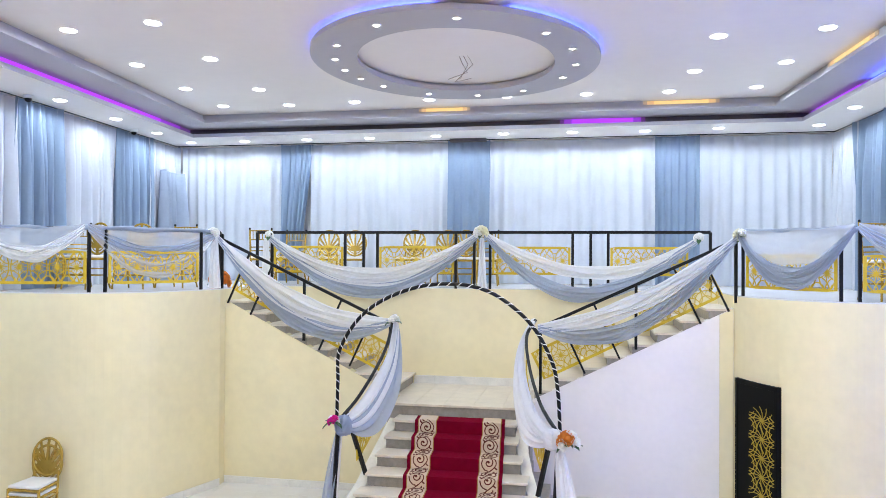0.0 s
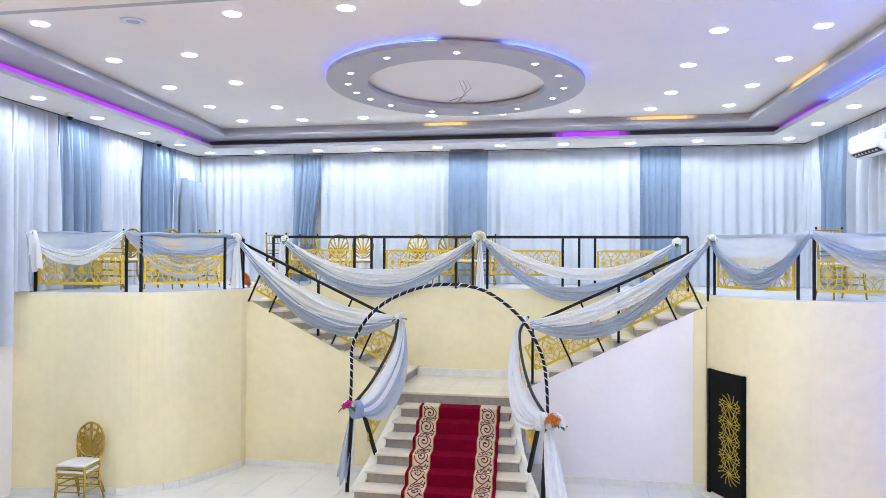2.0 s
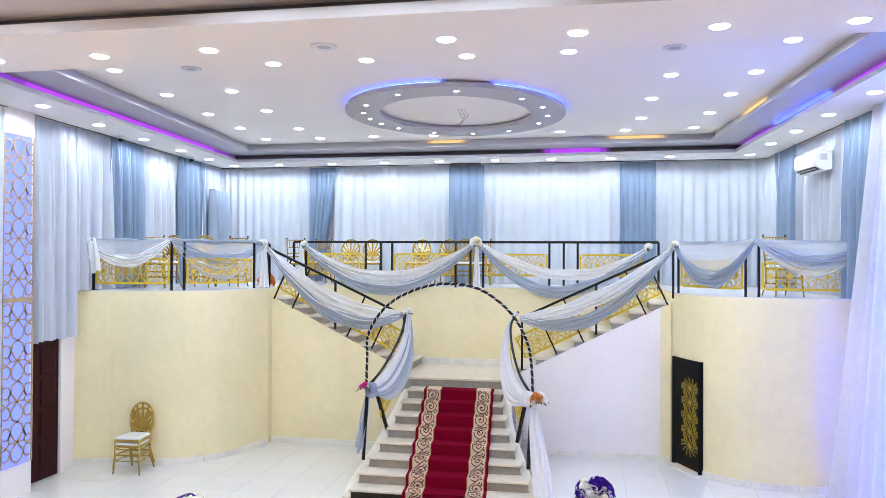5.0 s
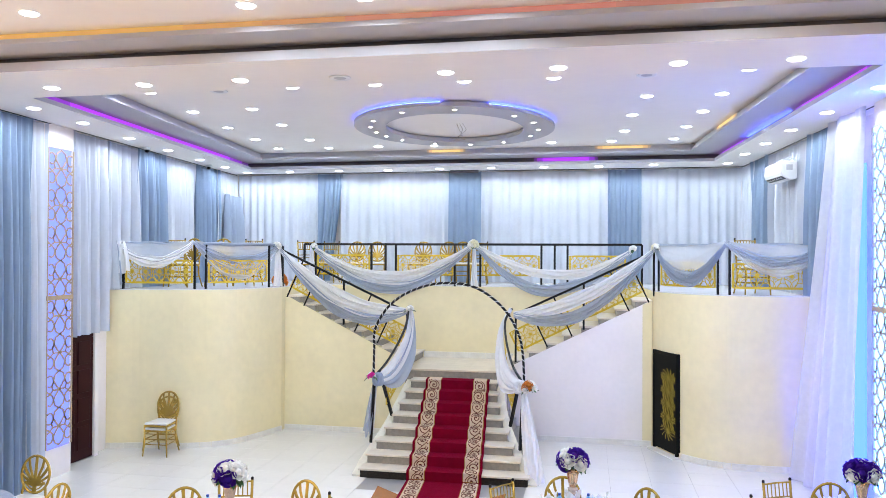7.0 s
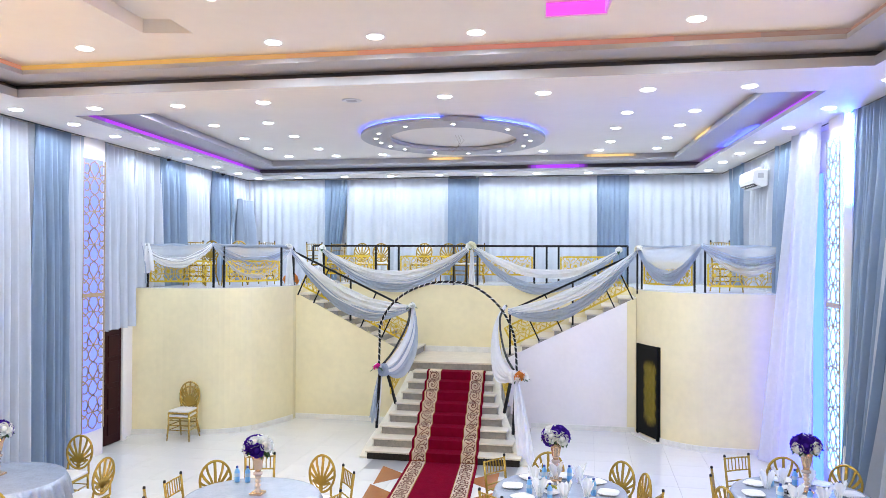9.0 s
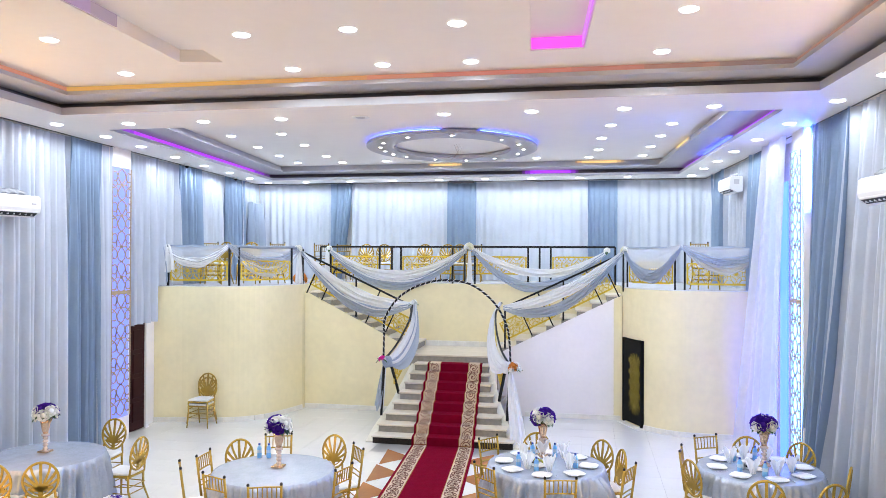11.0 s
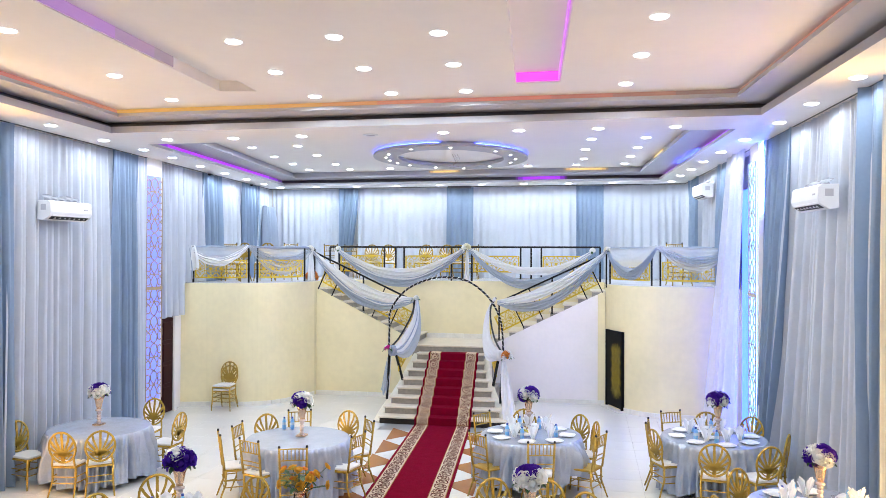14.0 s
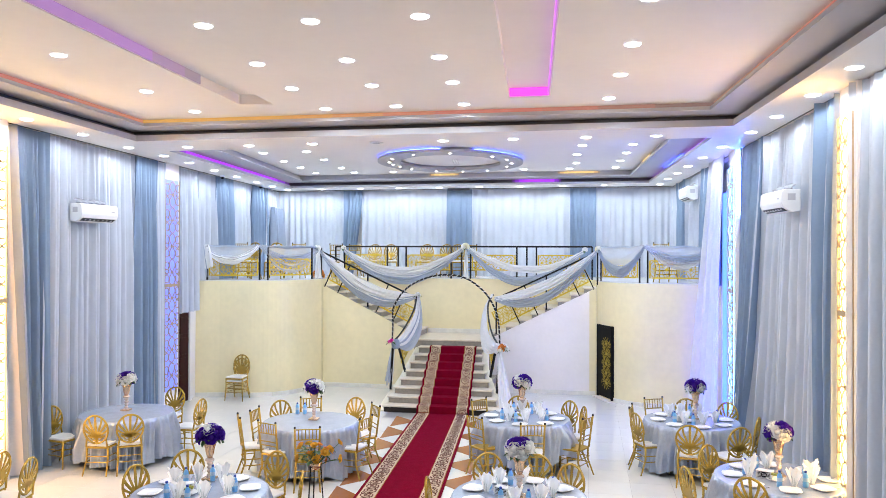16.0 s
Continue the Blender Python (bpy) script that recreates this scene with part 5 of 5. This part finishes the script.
HIGH += [(-3.12, 5.66), (-1.98, 5.68), (-0.8, 5.7), (0.34, 5.7), (2.65, 5.64)]
for x, y in LOW:
    copy_thing(lamp, pose(x, y, TOP))
for x, y in HIGH:
    copy_thing(lamp, pose(x, y, UPPER))
for x, y, z in ((-7.1, 8.6, TOP), (-7.3, 11.25, TOP)):
    ob = thing("dome_camera", (x, y, z), 0, "small white dome security camera under the soffit", "security camera", "dome cameras")
    bm = BM()
    lathe(bm, [(0.06, 0), (0.065, -0.03), (0.055, -0.045)], 16)
    part("base", bm, ac_white, ob, smooth=True)
    bm = BM()
    lathe(bm, [(0.045, -0.045), (0.042, -0.07), (0.025, -0.088), (0.006, -0.094)], 16)
    part("dome", bm, black_metal, ob, "black dome", smooth=True)

for x, y, z in ((-1.9, 4.02, TOP), (-4.2, 5.7, UPPER), (1.47, 5.72, UPPER)):
    ob = thing("ceiling_speaker", (x, y, z), 0, "flat white round ceiling speaker", "speaker", "ceiling speakers")
    bm = BM()
    lathe(bm, [(0.1, 0), (0.125, -0.004), (0.12, -0.014), (0.1, -0.012)], 20)
    part("rim", bm, ac_white, ob, smooth=True)
    bm = BM()
    lathe(bm, [(0.098, -0.009), (0.05, -0.014)], 20)
    part("grille", bm, mid_grey, ob, "grey perforated grille")

# ---------- chairs ----------


def legs_and_seat(ob, seat_mat, seat_label):
    """Frame shared by both kinds: tapered legs, stretchers, seat frame and cushion. The sitter looks along +y."""
    for sx, y, lean in ((-1, 0.19, 0.02), (1, 0.19, 0.02), (-1, -0.17, -0.09), (1, -0.17, -0.09)):
        w = 0.195 if y > 0 else 0.165
        bm = BM()
        tube(bm, [(sx * (w + 0.02), y + lean, 0), (sx * w, y, 0.24), (sx * w, y, 0.43)], [0.011, 0.015, 0.016], 8)
        part("leg", bm, chair_gold, ob, smooth=True)
    for z in (0.2, 0.29):
        for a, b in (((-0.195, 0.19), (0.195, 0.19)), ((-0.168, -0.19), (0.168, -0.19)), ((-0.195, 0.19), (-0.168, -0.19)), ((0.195, 0.19), (0.168, -0.19))):
            bm = BM()
            tube(bm, [(*a, z), (*b, z)], 0.008, 6)
            part("stretcher", bm, chair_gold, ob)
    bm = BM()
    prism(bm, [(-0.17, -0.19), (0.17, -0.19), (0.205, 0.2), (-0.205, 0.2)], 0.405, 0.44)
    part("seat", bm, chair_gold, ob, bevel=0.012)
    if seat_mat:
        bm = BM()
        prism(bm, [(-0.165, -0.185), (0.165, -0.185), (0.2, 0.2), (-0.2, 0.2)], 0.437, 0.475)
        part("cushion", bm, seat_mat, ob, seat_label, bevel=0.016)


def back_put(x, z):
    """The back leans away from the sitter as it rises."""
    return (x, -0.185 - 0.13 * (z - 0.43), z)


OVAL = "gold resin chair with an openwork oval back and white cushion"
oval_chair = thing("banquet_chair", (0, 0, 0), 0, OVAL, "chair", "chairs round the tables")
legs_and_seat(oval_chair, cushion_white, "white vinyl cushion")
bm = BM()
tube(bm, [back_put(0.19 * math.cos(a), 0.705 + 0.215 * math.sin(a)) for a in (i * math.pi / 14 for i in range(28))], 0.015, 7, True)
part("back_frame", bm, chair_gold, oval_chair, smooth=True)
for s in (-1, 1):
    bm = BM()
    tube(bm, [back_put(s * 0.165, 0.43), back_put(s * 0.15, 0.56)], 0.014, 7)
    part("back_post", bm, chair_gold, oval_chair)
inside = lambda x, z: back_put(x, z)
for k in range(-4, 5):
    a = math.pi / 2 - k * 0.33
    r = 0.33 - 0.016 * k * k * 0.75
    ex, ez = r * math.cos(a), r * math.sin(a)
    q = ex / 0.18, (0.575 + ez - 0.705) / 0.205
    m = math.hypot(*q)
    if m > 1:
        ex, ez = ex / m * 1.0, (q[1] / m * 0.205) + 0.705 - 0.575
    bend = 0.035 * (1 if k > 0 else -1 if k < 0 else 0)
    bm = BM()
    ribbon(bm, [(0, 0.575), (ex * 0.35 + bend * 0.3, 0.575 + ez * 0.4), (ex * 0.72 + bend * 0.4, 0.575 + ez * 0.75), (ex, 0.575 + ez)], 0.026 if k % 2 else 0.032, 0.012, inside, (0, 1, 0.1))
    part("back_rib", bm, chair_gold, oval_chair)
for s in (-1, 1):
    bm = BM()
    ribbon(bm, [(0, 0.52), (s * 0.06, 0.545), (s * 0.11, 0.59), (s * 0.1, 0.63), (s * 0.06, 0.62), (s * 0.055, 0.59)], 0.014, 0.012, inside, (0, 1, 0.1))
    part("back_scroll", bm, chair_gold, oval_chair)
bm = BM()
ribbon(bm, [(0, 0.5), (0, 0.6)], 0.05, 0.012, inside, (0, 1, 0.1))
part("back_tab", bm, chair_gold, oval_chair)

BAR = "gold spindle-back banquet chair with white cushion"
bar_chair = thing("banquet_chair", (0, 0, 0), 0, BAR, "chair", "chairs round the tables")
legs_and_seat(bar_chair, cushion_white, "white vinyl cushion")
for s in (-1, 1):
    bm = BM()
    tube(bm, [back_put(s * 0.165, 0.43), back_put(s * 0.175, 0.91)], [0.016, 0.014], 8)
    part("back_post", bm, chair_gold, bar_chair, smooth=True)
    bm = BM()
    lathe(bm, [(0.012, 0.0), (0.017, 0.012), (0.014, 0.03), (0.004, 0.036)], 8)
    part("finial", bm, black_metal, bar_chair, "black post cap", at=Matrix.Translation(back_put(s * 0.175, 0.905)))
for z in (0.56, 0.62, 0.74, 0.89):
    bm = BM()
    tube(bm, [back_put(-0.172, z), back_put(0, z + 0.005), back_put(0.172, z)], 0.009, 6)
    part("back_rail", bm, chair_gold, bar_chair)
for k in range(6):
    bm = BM()
    x = -0.125 + k * 0.05
    tube(bm, [back_put(x, 0.74), back_put(x, 0.89)], 0.007, 6)
    part("spindle", bm, chair_gold, bar_chair)
bare = thing("banquet_chair", (0, 0, 0), 0, "gold spindle-back banquet chair with a bare wooden seat", "chair", "chairs round the tables")
legs_and_seat(bare, None, "")
for o in list(bar_chair.children):
    if o.name.split(".")[0] in ("back_post", "finial", "back_rail", "spindle"):
        c = o.copy()
        scene.collection.objects.link(c)
        c.parent = bare

used = set()


def seat_at(kind, x, y, toward, z=0.0, back=True, spin=None):
    """Puts a chair so that its back's top is at (x, y) and it faces the point toward."""
    d = Vector((toward[0] - x, toward[1] - y)).normalized()
    if spin is not None:
        d = Vector((math.cos(radians(spin)), math.sin(radians(spin))))
    turn = math.degrees(math.atan2(d.y, d.x)) - 90
    m = pose(x + d.x * 0.24, y + d.y * 0.24, z, 0, 0, turn)
    if kind not in used:
        used.add(kind)
        kind.matrix_basis = m
        return kind
    return copy_thing(kind, m)


O, S, W = oval_chair, bar_chair, bare
TA, TB, TC, TD, TE, TF, TG = (-5.76, 2.73), (-2.58, 2.72), (0.68, 3.62), (3.3, 3.98), (-2.5, -0.85), (0.95, -0.3), (3.9, 0.95)
for kind, x, y, t in (
        (O, -5.63, 1.72, TA), (O, -5.16, 1.9, TA), (O, -5.75, 4.2, TA),
        (O, -3.37, 3.4, TB), (S, -2.98, 3.8, TB), (O, -2.2, 3.9, TB), (S, -1.72, 3.4, TB), (S, -1.6, 2.45, TB), (W, -2.21, 1.62, TB), (S, -3.5, 2.15, TB), (S, -3.5, 2.7, TB), (S, -2.92, 1.85, TB),
        (S, -0.13, 4.24, TC), (W, 0.0, 2.85, TC), (O, 0.5, 4.6, TC), (S, 0.9, 2.5, TC), (O, 1.4, 4.35, TC), (O, 1.63, 3.88, TC), (W, 1.68, 3.14, TC),
        (S, 2.8, 4.95, TD), (O, 3.34, 4.95, TD), (S, 2.38, 4.15, TD), (O, 2.42, 3.55, TD), (O, 3.13, 2.85, TD), (O, 3.82, 2.85, TD), (O, 4.22, 3.6, TD), (O, 3.98, 4.72, TD),
        (O, -3.46, -0.6, TE), (O, -3.22, 0.15, TE), (O, -1.48, -0.45, TE), (O, -2.09, 0.3, TE),
        (O, 0.47, 0.75, TF), (O, 1.07, 0.8, TF), (O, 1.5, 0.45, TF), (O, -0.05, -0.4, TF),
        (O, 3.44, 0.3, TG), (O, 2.8, 0.6, TG), (O, 3.2, 1.7, TG),
        (O, -5.4, -0.4, (-6.2, -0.5)), (O, -4.88, -0.55, (-5.6, -0.7))):
    seat_at(kind, x, y, t)
seat_at(O, -6.75, 2.2, TA, spin=-8)
seat_at(O, -4.72, 3.25, TA, spin=178)
# two chairs stacked by the curved wall
for z in (0.0, 0.085):
    seat_at(O, -6.28, 8.02, (0, 0), z, spin=-88)
# chairs waiting on the platform
for kind, x, y, spin in ((S, -4.9, 12.4, -90), (O, -4.3, 12.4, -90), (O, -3.86, 12.5, -80), (O, -2.78, 12.4, -95), (O, -2.22, 12.45, -90), (O, -1.9, 12.4, -85), (S, -1.55, 12.5, -90),
                         (S, -7.1, 9.6, -60), (O, -6.6, 9.4, -100), (O, -6.15, 9.7, -80), (S, -5.75, 10.2, -90), (S, 3.35, 9.5, -75), (S, -5.2, 11.6, -60)):
    seat_at(kind, x, y, (0, 0), PLATFORM, spin=spin)

# ---------- tables ----------
plastic_white = material("white_table_top", (0.75, 0.75, 0.75), 0.4)


def round_table(x, y):
    ob = thing("round_table", (x, y, 0), 0, "round banquet table on black folding legs", "table", "round banquet tables")
    bm = BM()
    lathe(bm, [(0.7, 0.72), (0.72, 0.73), (0.72, 0.745), (0.7, 0.75)], 40)
    part("tabletop", bm, plastic_white, ob)
    for k in range(4):
        a = k * math.pi / 2 + 0.6
        bm = BM()
        tube(bm, [(0.5 * math.cos(a), 0.5 * math.sin(a), 0.72), (0.58 * math.cos(a), 0.58 * math.sin(a), 0.0)], 0.017, 8)
        part("leg", bm, black_metal, ob)


def tablecloth(x, y, seed, hem=0.1, bunch=0.0):
    rnd = random.Random(seed)
    ph = [rnd.uniform(0, 6.28) for _ in range(4)]
    bm = BM()
    n, top = 260, 0.758
    levels = [0.0, 0.3, 0.62, 0.71, 0.728]
    rings = []
    for r in levels[1:]:
        rings.append([(r, top + 0.0015 * math.sin(9 * r + ph[0])) for _ in range(n)])
    for j in range(1, 13):
        v = j / 12
        ring = []
        for k in range(n):
            a = 2 * math.pi * k / n
            w = 1.6 * abs(math.sin(a * 17 + ph[0] + 1.5 * math.sin(a * 3 + ph[1]))) - 1 + 0.45 * math.sin(a * 13 + ph[2] + v) + 0.5 * math.sin(a * 47 + ph[3] + 2 * v)
            tuck = math.exp(-((a - bunch) / 0.3) ** 2) if bunch else 0.0
            low = hem + 0.2 * tuck + 0.035 * math.sin(a * 4 + ph[1]) + 0.02 * math.sin(a * 11 + ph[2])
            ring.append((0.735 + 0.012 * min(1, v * 6) + 0.03 * v + 0.075 * w * min(1, v * 1.8) + 0.1 * tuck * math.sin(math.pi * v) + 0.012 * math.sin(a * 53 + v * 9), top - 0.012 * min(1, v * 8) - (top - low) * v))
        rings.append(ring)
    c = bm.verts.new((0, 0, top))
    vs = [[bm.verts.new((r * math.cos(2 * math.pi * k / n), r * math.sin(2 * math.pi * k / n), z)) for k, (r, z) in enumerate(ring)] for ring in rings]
    for k in range(n):
        bm.faces.new((c, vs[0][k], vs[0][(k + 1) % n]))
    for a, b in zip(vs, vs[1:]):
        for k in range(n):
            bm.faces.new((a[k], b[k], b[(k + 1) % n], a[(k + 1) % n]))
    solid("tablecloth", bm, satin, "pale blue-grey satin tablecloth falling in folds to the floor", "tablecloth", "tablecloths", smooth=True, at=pose(x, y, 0, 0, 0, 0 if bunch else seed * 37))


TABLES = [TA, TB, TC, TD, TE, TF, TG, (-6.0, -1.2)]
for k, (x, y) in enumerate(TABLES):
    round_table(x, y)
    tablecloth(x, y, k + 1, 0.08 if k != 2 else 0.13, 5.75 if k == 2 else 0.0)

# ---------- centrepieces ----------
gold_glass = material("rose_gold_metal", (0.78, 0.52, 0.32), 0.18, metal=0.85, vary=0.1, scale=12)
vase = thing("vase", (0, 0, 0.76), 0, "tall rose-gold trumpet vase on a stacked stem", "vase", "table centrepieces")
bm = BM()
prism(bm, [(-0.07, -0.07), (0.07, -0.07), (0.07, 0.07), (-0.07, 0.07)], 0.0, 0.025)
part("foot", bm, gold_glass, vase, bevel=0.006)
bm = BM()
prof = [(0.04, 0.025)]
for k in range(4):
    z = 0.03 + k * 0.045
    prof += [(0.018, z), (0.034, z + 0.015), (0.034, z + 0.03), (0.018, z + 0.043)]
prof += [(0.05, 0.215), (0.052, 0.235), (0.03, 0.25)]
lathe(bm, prof, 16)
part("stem", bm, material("clear_pink_crystal", (0.85, 0.7, 0.62), 0.08, metal=0.5), vase, "stacked crystal stem", smooth=True)
bm = BM()
lathe(bm, [(0.03, 0.245), (0.046, 0.3), (0.06, 0.38), (0.092, 0.46), (0.087, 0.46), (0.055, 0.38), (0.04, 0.3)], 20)
part("trumpet", bm, gold_glass, vase, "fluted rose-gold bowl", smooth=True)
VASES = [(-5.87, 2.87), (-2.56, 2.82), (0.62, 3.98), (3.38, 4.12), (-2.62, -0.42), (0.96, -0.36), (3.91, 1.05)]
for k, (x, y) in enumerate(VASES):
    if k:
        copy_thing(vase, pose(x, y, 0.76))
    else:
        vase.matrix_basis = pose(x, y, 0.76)
    posy("bouquet", (x, y, 1.27), ["purple", "white", "purple", "white", "purple"] if k not in (1, 2, 6) else ["purple", "white"], 13, 0.115, 0.08, "bouquet of purple and white roses in the vase", 30 + k, leaves=12, flat=0.7, group="table centrepieces")

# ---------- table settings ----------
porcelain = material("white_porcelain", (0.82, 0.82, 0.82), 0.15, vary=0.03)
napkin_cloth = material("white_napkin", (0.95, 0.95, 0.95), 0.85, vary=0.03, scale=20, spec=0.2, through_light=0.45)
water_blue = material("blue_water_bottle", (0.3, 0.62, 0.92), 0.1, vary=0.1, scale=20, through_light=0.5)
label_blue = material("white_blue_label", (0.55, 0.7, 0.85), 0.4)
cap_blue = material("dark_blue_cap", (0.02, 0.06, 0.35), 0.35)
clear = sheer("clear_glass", (0.85, 0.9, 0.95), 0.86)

plate = thing("plate", (0, 0, 0), 0, "white rounded-square porcelain plate", "plate", "table settings")
bm = BM()
pts = [((abs(math.cos(a)) ** 0.55) * math.copysign(1, math.cos(a)), (abs(math.sin(a)) ** 0.55) * math.copysign(1, math.sin(a))) for a in (2 * math.pi * k / 32 + 0.01 for k in range(32))]
rows = [[bm.verts.new((x * r, y * r, z)) for x, y in pts] for r, z in ((0.07, 0.004), (0.085, 0.0), (0.118, 0.02), (0.115, 0.023), (0.082, 0.008), (0.02, 0.007))]
for a, b in zip(rows, rows[1:]):
    for k in range(32):
        bm.faces.new((a[k], a[(k + 1) % 32], b[(k + 1) % 32], b[k]))
bm.faces.new(rows[-1])
bm.faces.new(rows[0][::-1])
part("dish", bm, porcelain, plate, smooth=True)

bottle = thing("water_bottle", (0, 0, 0), 0, "small blue plastic water bottle", "bottle", "table settings")
bm = BM()
lathe(bm, [(0.026, 0), (0.03, 0.008), (0.03, 0.05), (0.028, 0.06), (0.03, 0.07), (0.03, 0.115), (0.024, 0.14), (0.012, 0.155), (0.012, 0.165)], 16)
part("body", bm, water_blue, bottle, smooth=True)
bm = BM()
lathe(bm, [(0.0312, 0.065), (0.0312, 0.105)], 16)
part("label", bm, label_blue, bottle, "pale blue paper label")
bm = BM()
lathe(bm, [(0.0145, 0.163), (0.0145, 0.182), (0.012, 0.185)], 12)
part("cap", bm, cap_blue, bottle, "dark blue cap")

glass = thing("napkin_glass", (0, 0, 0), 0, "clear glass with a white napkin folded into a fan", "glass", "table settings")
bm = BM()
lathe(bm, [(0.024, 0.0), (0.026, 0.004), (0.034, 0.12), (0.032, 0.12), (0.024, 0.008), (0.005, 0.006)], 16)
part("tumbler", bm, clear, glass, smooth=True)
bm = BM()
for k in range(4):
    a0 = k * math.pi / 2
    sheet(bm, 6, 5, lambda u, v: Vector((math.cos(a0 + (u - 0.5) * 1.4) * (0.018 + 0.062 * v ** 1.2 + 0.012 * math.sin(u * 14)), math.sin(a0 + (u - 0.5) * 1.4) * (0.018 + 0.062 * v ** 1.2 + 0.012 * math.sin(u * 14)), 0.012 + v * (0.175 - 0.05 * abs(u - 0.5) * 2 + 0.02 * k))))
part("napkin", bm, napkin_cloth, glass, "white folded napkin", smooth=True)

fork = thing("cutlery", (0, 0, 0), 0, "steel fork lying by a plate", "cutlery", "table settings")
steel = material("steel", (0.6, 0.6, 0.62), 0.25, metal=1.0, vary=0.05)
bm = BM()
ribbon(bm, [(0, -0.09), (0, 0.03)], 0.009, 0.003, lambda x, z: (x, z, 0.003), (0, 0, 1))
for k in (-1, 0, 1):
    ribbon(bm, [(0, 0.03), (k * 0.007, 0.045), (k * 0.007, 0.085)], 0.004, 0.003, lambda x, z: (x, z, 0.003), (0, 0, 1))
part("fork", bm, steel, fork)

fruit_bowl = thing("fruit_plate", (0, 0, 0), 0, "white plate of bananas and green fruit", "fruit", "table settings")
bm = BM()
lathe(bm, [(0.06, 0), (0.1, 0.02), (0.098, 0.024), (0.055, 0.006)], 24)
part("dish", bm, porcelain, fruit_bowl, smooth=True)
banana = material("green_yellow_peel", (0.42, 0.4, 0.06), 0.45, vary=0.3, scale=20)
for k in range(5):
    bm = BM()
    a = k * 0.5 - 1
    tube(bm, [(0.05 * math.cos(a + t) - 0.02, 0.02 * k - 0.04, 0.03 + 0.035 * math.sin(0.6 + t) + 0.004 * k) for t in (0, 0.4, 0.8, 1.2, 1.6)], [0.006, 0.016, 0.018, 0.015, 0.005], 8)
    part("fruit", bm, banana, fruit_bowl, smooth=True)
box_label = thing("tissue_box", (0, 0, 0), 0, "white tissue box with a black patterned front", "tissue box", "table settings")
bm = BM()
box(bm, (-0.09, -0.05, 0), (0.09, 0.05, 0.09))
part("carton", bm, porcelain, box_label, bevel=0.006)
bm = BM()
for k in range(5):
    ribbon(bm, [(-0.07, 0.015 + k * 0.015), (0.07, 0.015 + k * 0.015)], 0.006, 0.002, lambda x, z: (x, -0.052, z), (0, 1, 0))
ribbon(bm, [(0.03 * math.cos(a), 0.045 + 0.025 * math.sin(a)) for a in (i * math.pi / 6 for i in range(12))], 0.012, 0.003, lambda x, z: (x, -0.053, z), (0, 1, 0), True)
part("printed_bars", bm, black_metal, box_label, "black printed bars")

TOPZ = 0.762
placed = set()


def set_at(kind, x, y, turn=0.0):
    m = pose(x, y, TOPZ, 0, 0, turn)
    if kind not in placed:
        placed.add(kind)
        kind.matrix_basis = m
    else:
        copy_thing(kind, m)


rnd = random.Random(8)
for t, (x, y) in ((2, TC), (3, TD), (4, TE), (5, TF), (6, TG)):
    for k in range(8):
        a = k * math.pi / 4 + 0.35 + 0.2 * t
        set_at(plate, x + 0.53 * math.cos(a), y + 0.53 * math.sin(a), math.degrees(a) + rnd.uniform(-15, 15))
        if k % 4 != 3:
            set_at(glass, x + 0.36 * math.cos(a + 0.2), y + 0.36 * math.sin(a + 0.2), rnd.uniform(0, 90))
        if k % 3:
            set_at(bottle, x + 0.38 * math.cos(a - 0.22), y + 0.38 * math.sin(a - 0.22), rnd.uniform(0, 90))
        if k % 2:
            set_at(fork, x + 0.56 * math.cos(a + 0.3), y + 0.56 * math.sin(a + 0.3), math.degrees(a) + 90)
    set_at(fruit_bowl, x - 0.08, y - 0.12, 30 * t)
    set_at(box_label, x - 0.17, y - 0.02, rnd.uniform(-30, 30))
set_at(bottle, -2.98, 3.18, 10)
set_at(bottle, -2.86, 3.2, 40)

# flower stand beside the runner
stand = thing("flower_stand", (-1.62, 0.35, 0), 0, "thin dark metal stand holding orange flowers", "flower stand")
for k in range(3):
    a = k * 2.1
    bm = BM()
    tube(bm, [(0.13 * math.cos(a), 0.13 * math.sin(a), 0), (0.07 * math.cos(a), 0.07 * math.sin(a), 0.78)], 0.009, 6)
    part("leg", bm, black_metal, stand)
bm = BM()
lathe(bm, [(0.05, 0.72), (0.09, 0.8), (0.085, 0.8), (0.04, 0.73)], 16)
part("bowl", bm, gold_glass, stand, smooth=True)
bunch = thing("stand_flowers", (-1.62, 0.35, 0.8), 0, "loose orange and mustard roses on the stand", "flowers")
rnd = random.Random(77)
for k in range(26):
    d = Vector((rnd.gauss(0, 0.5), rnd.gauss(0, 0.4), rnd.uniform(-0.2, 1.0)))
    p = Vector((d.x * 0.24, d.y * 0.2, 0.04 + d.z * 0.2))
    o = new("rose", rose_mesh(("amber", "orange", "amber", "mustard")[k % 4], (0.05, 0.036)[k % 2]))
    o.parent = bunch
    o.matrix_basis = Matrix.Translation(p) @ Vector((0, 0, 1)).rotation_difference(d.normalized()).to_matrix().to_4x4() @ Matrix.Rotation(rnd.uniform(0, 6), 4, "Z")
    bm = BM()
    tube(bm, [(0, 0, -0.06), (p.x * 0.5, p.y * 0.5, p.z * 0.4), p], 0.004, 5)
    part("stem", bm, leaf_mat, bunch)
for k in range(18):
    o = new("leaf", LEAF)
    o.parent = bunch
    o.matrix_basis = Matrix.Rotation(k * 2.4, 4, "Z") @ Matrix.Translation((0, 0.06 + 0.1 * rnd.random(), 0.02 + 0.14 * rnd.random())) @ Matrix.Rotation(rnd.uniform(-0.6, 0.6), 4, "X")
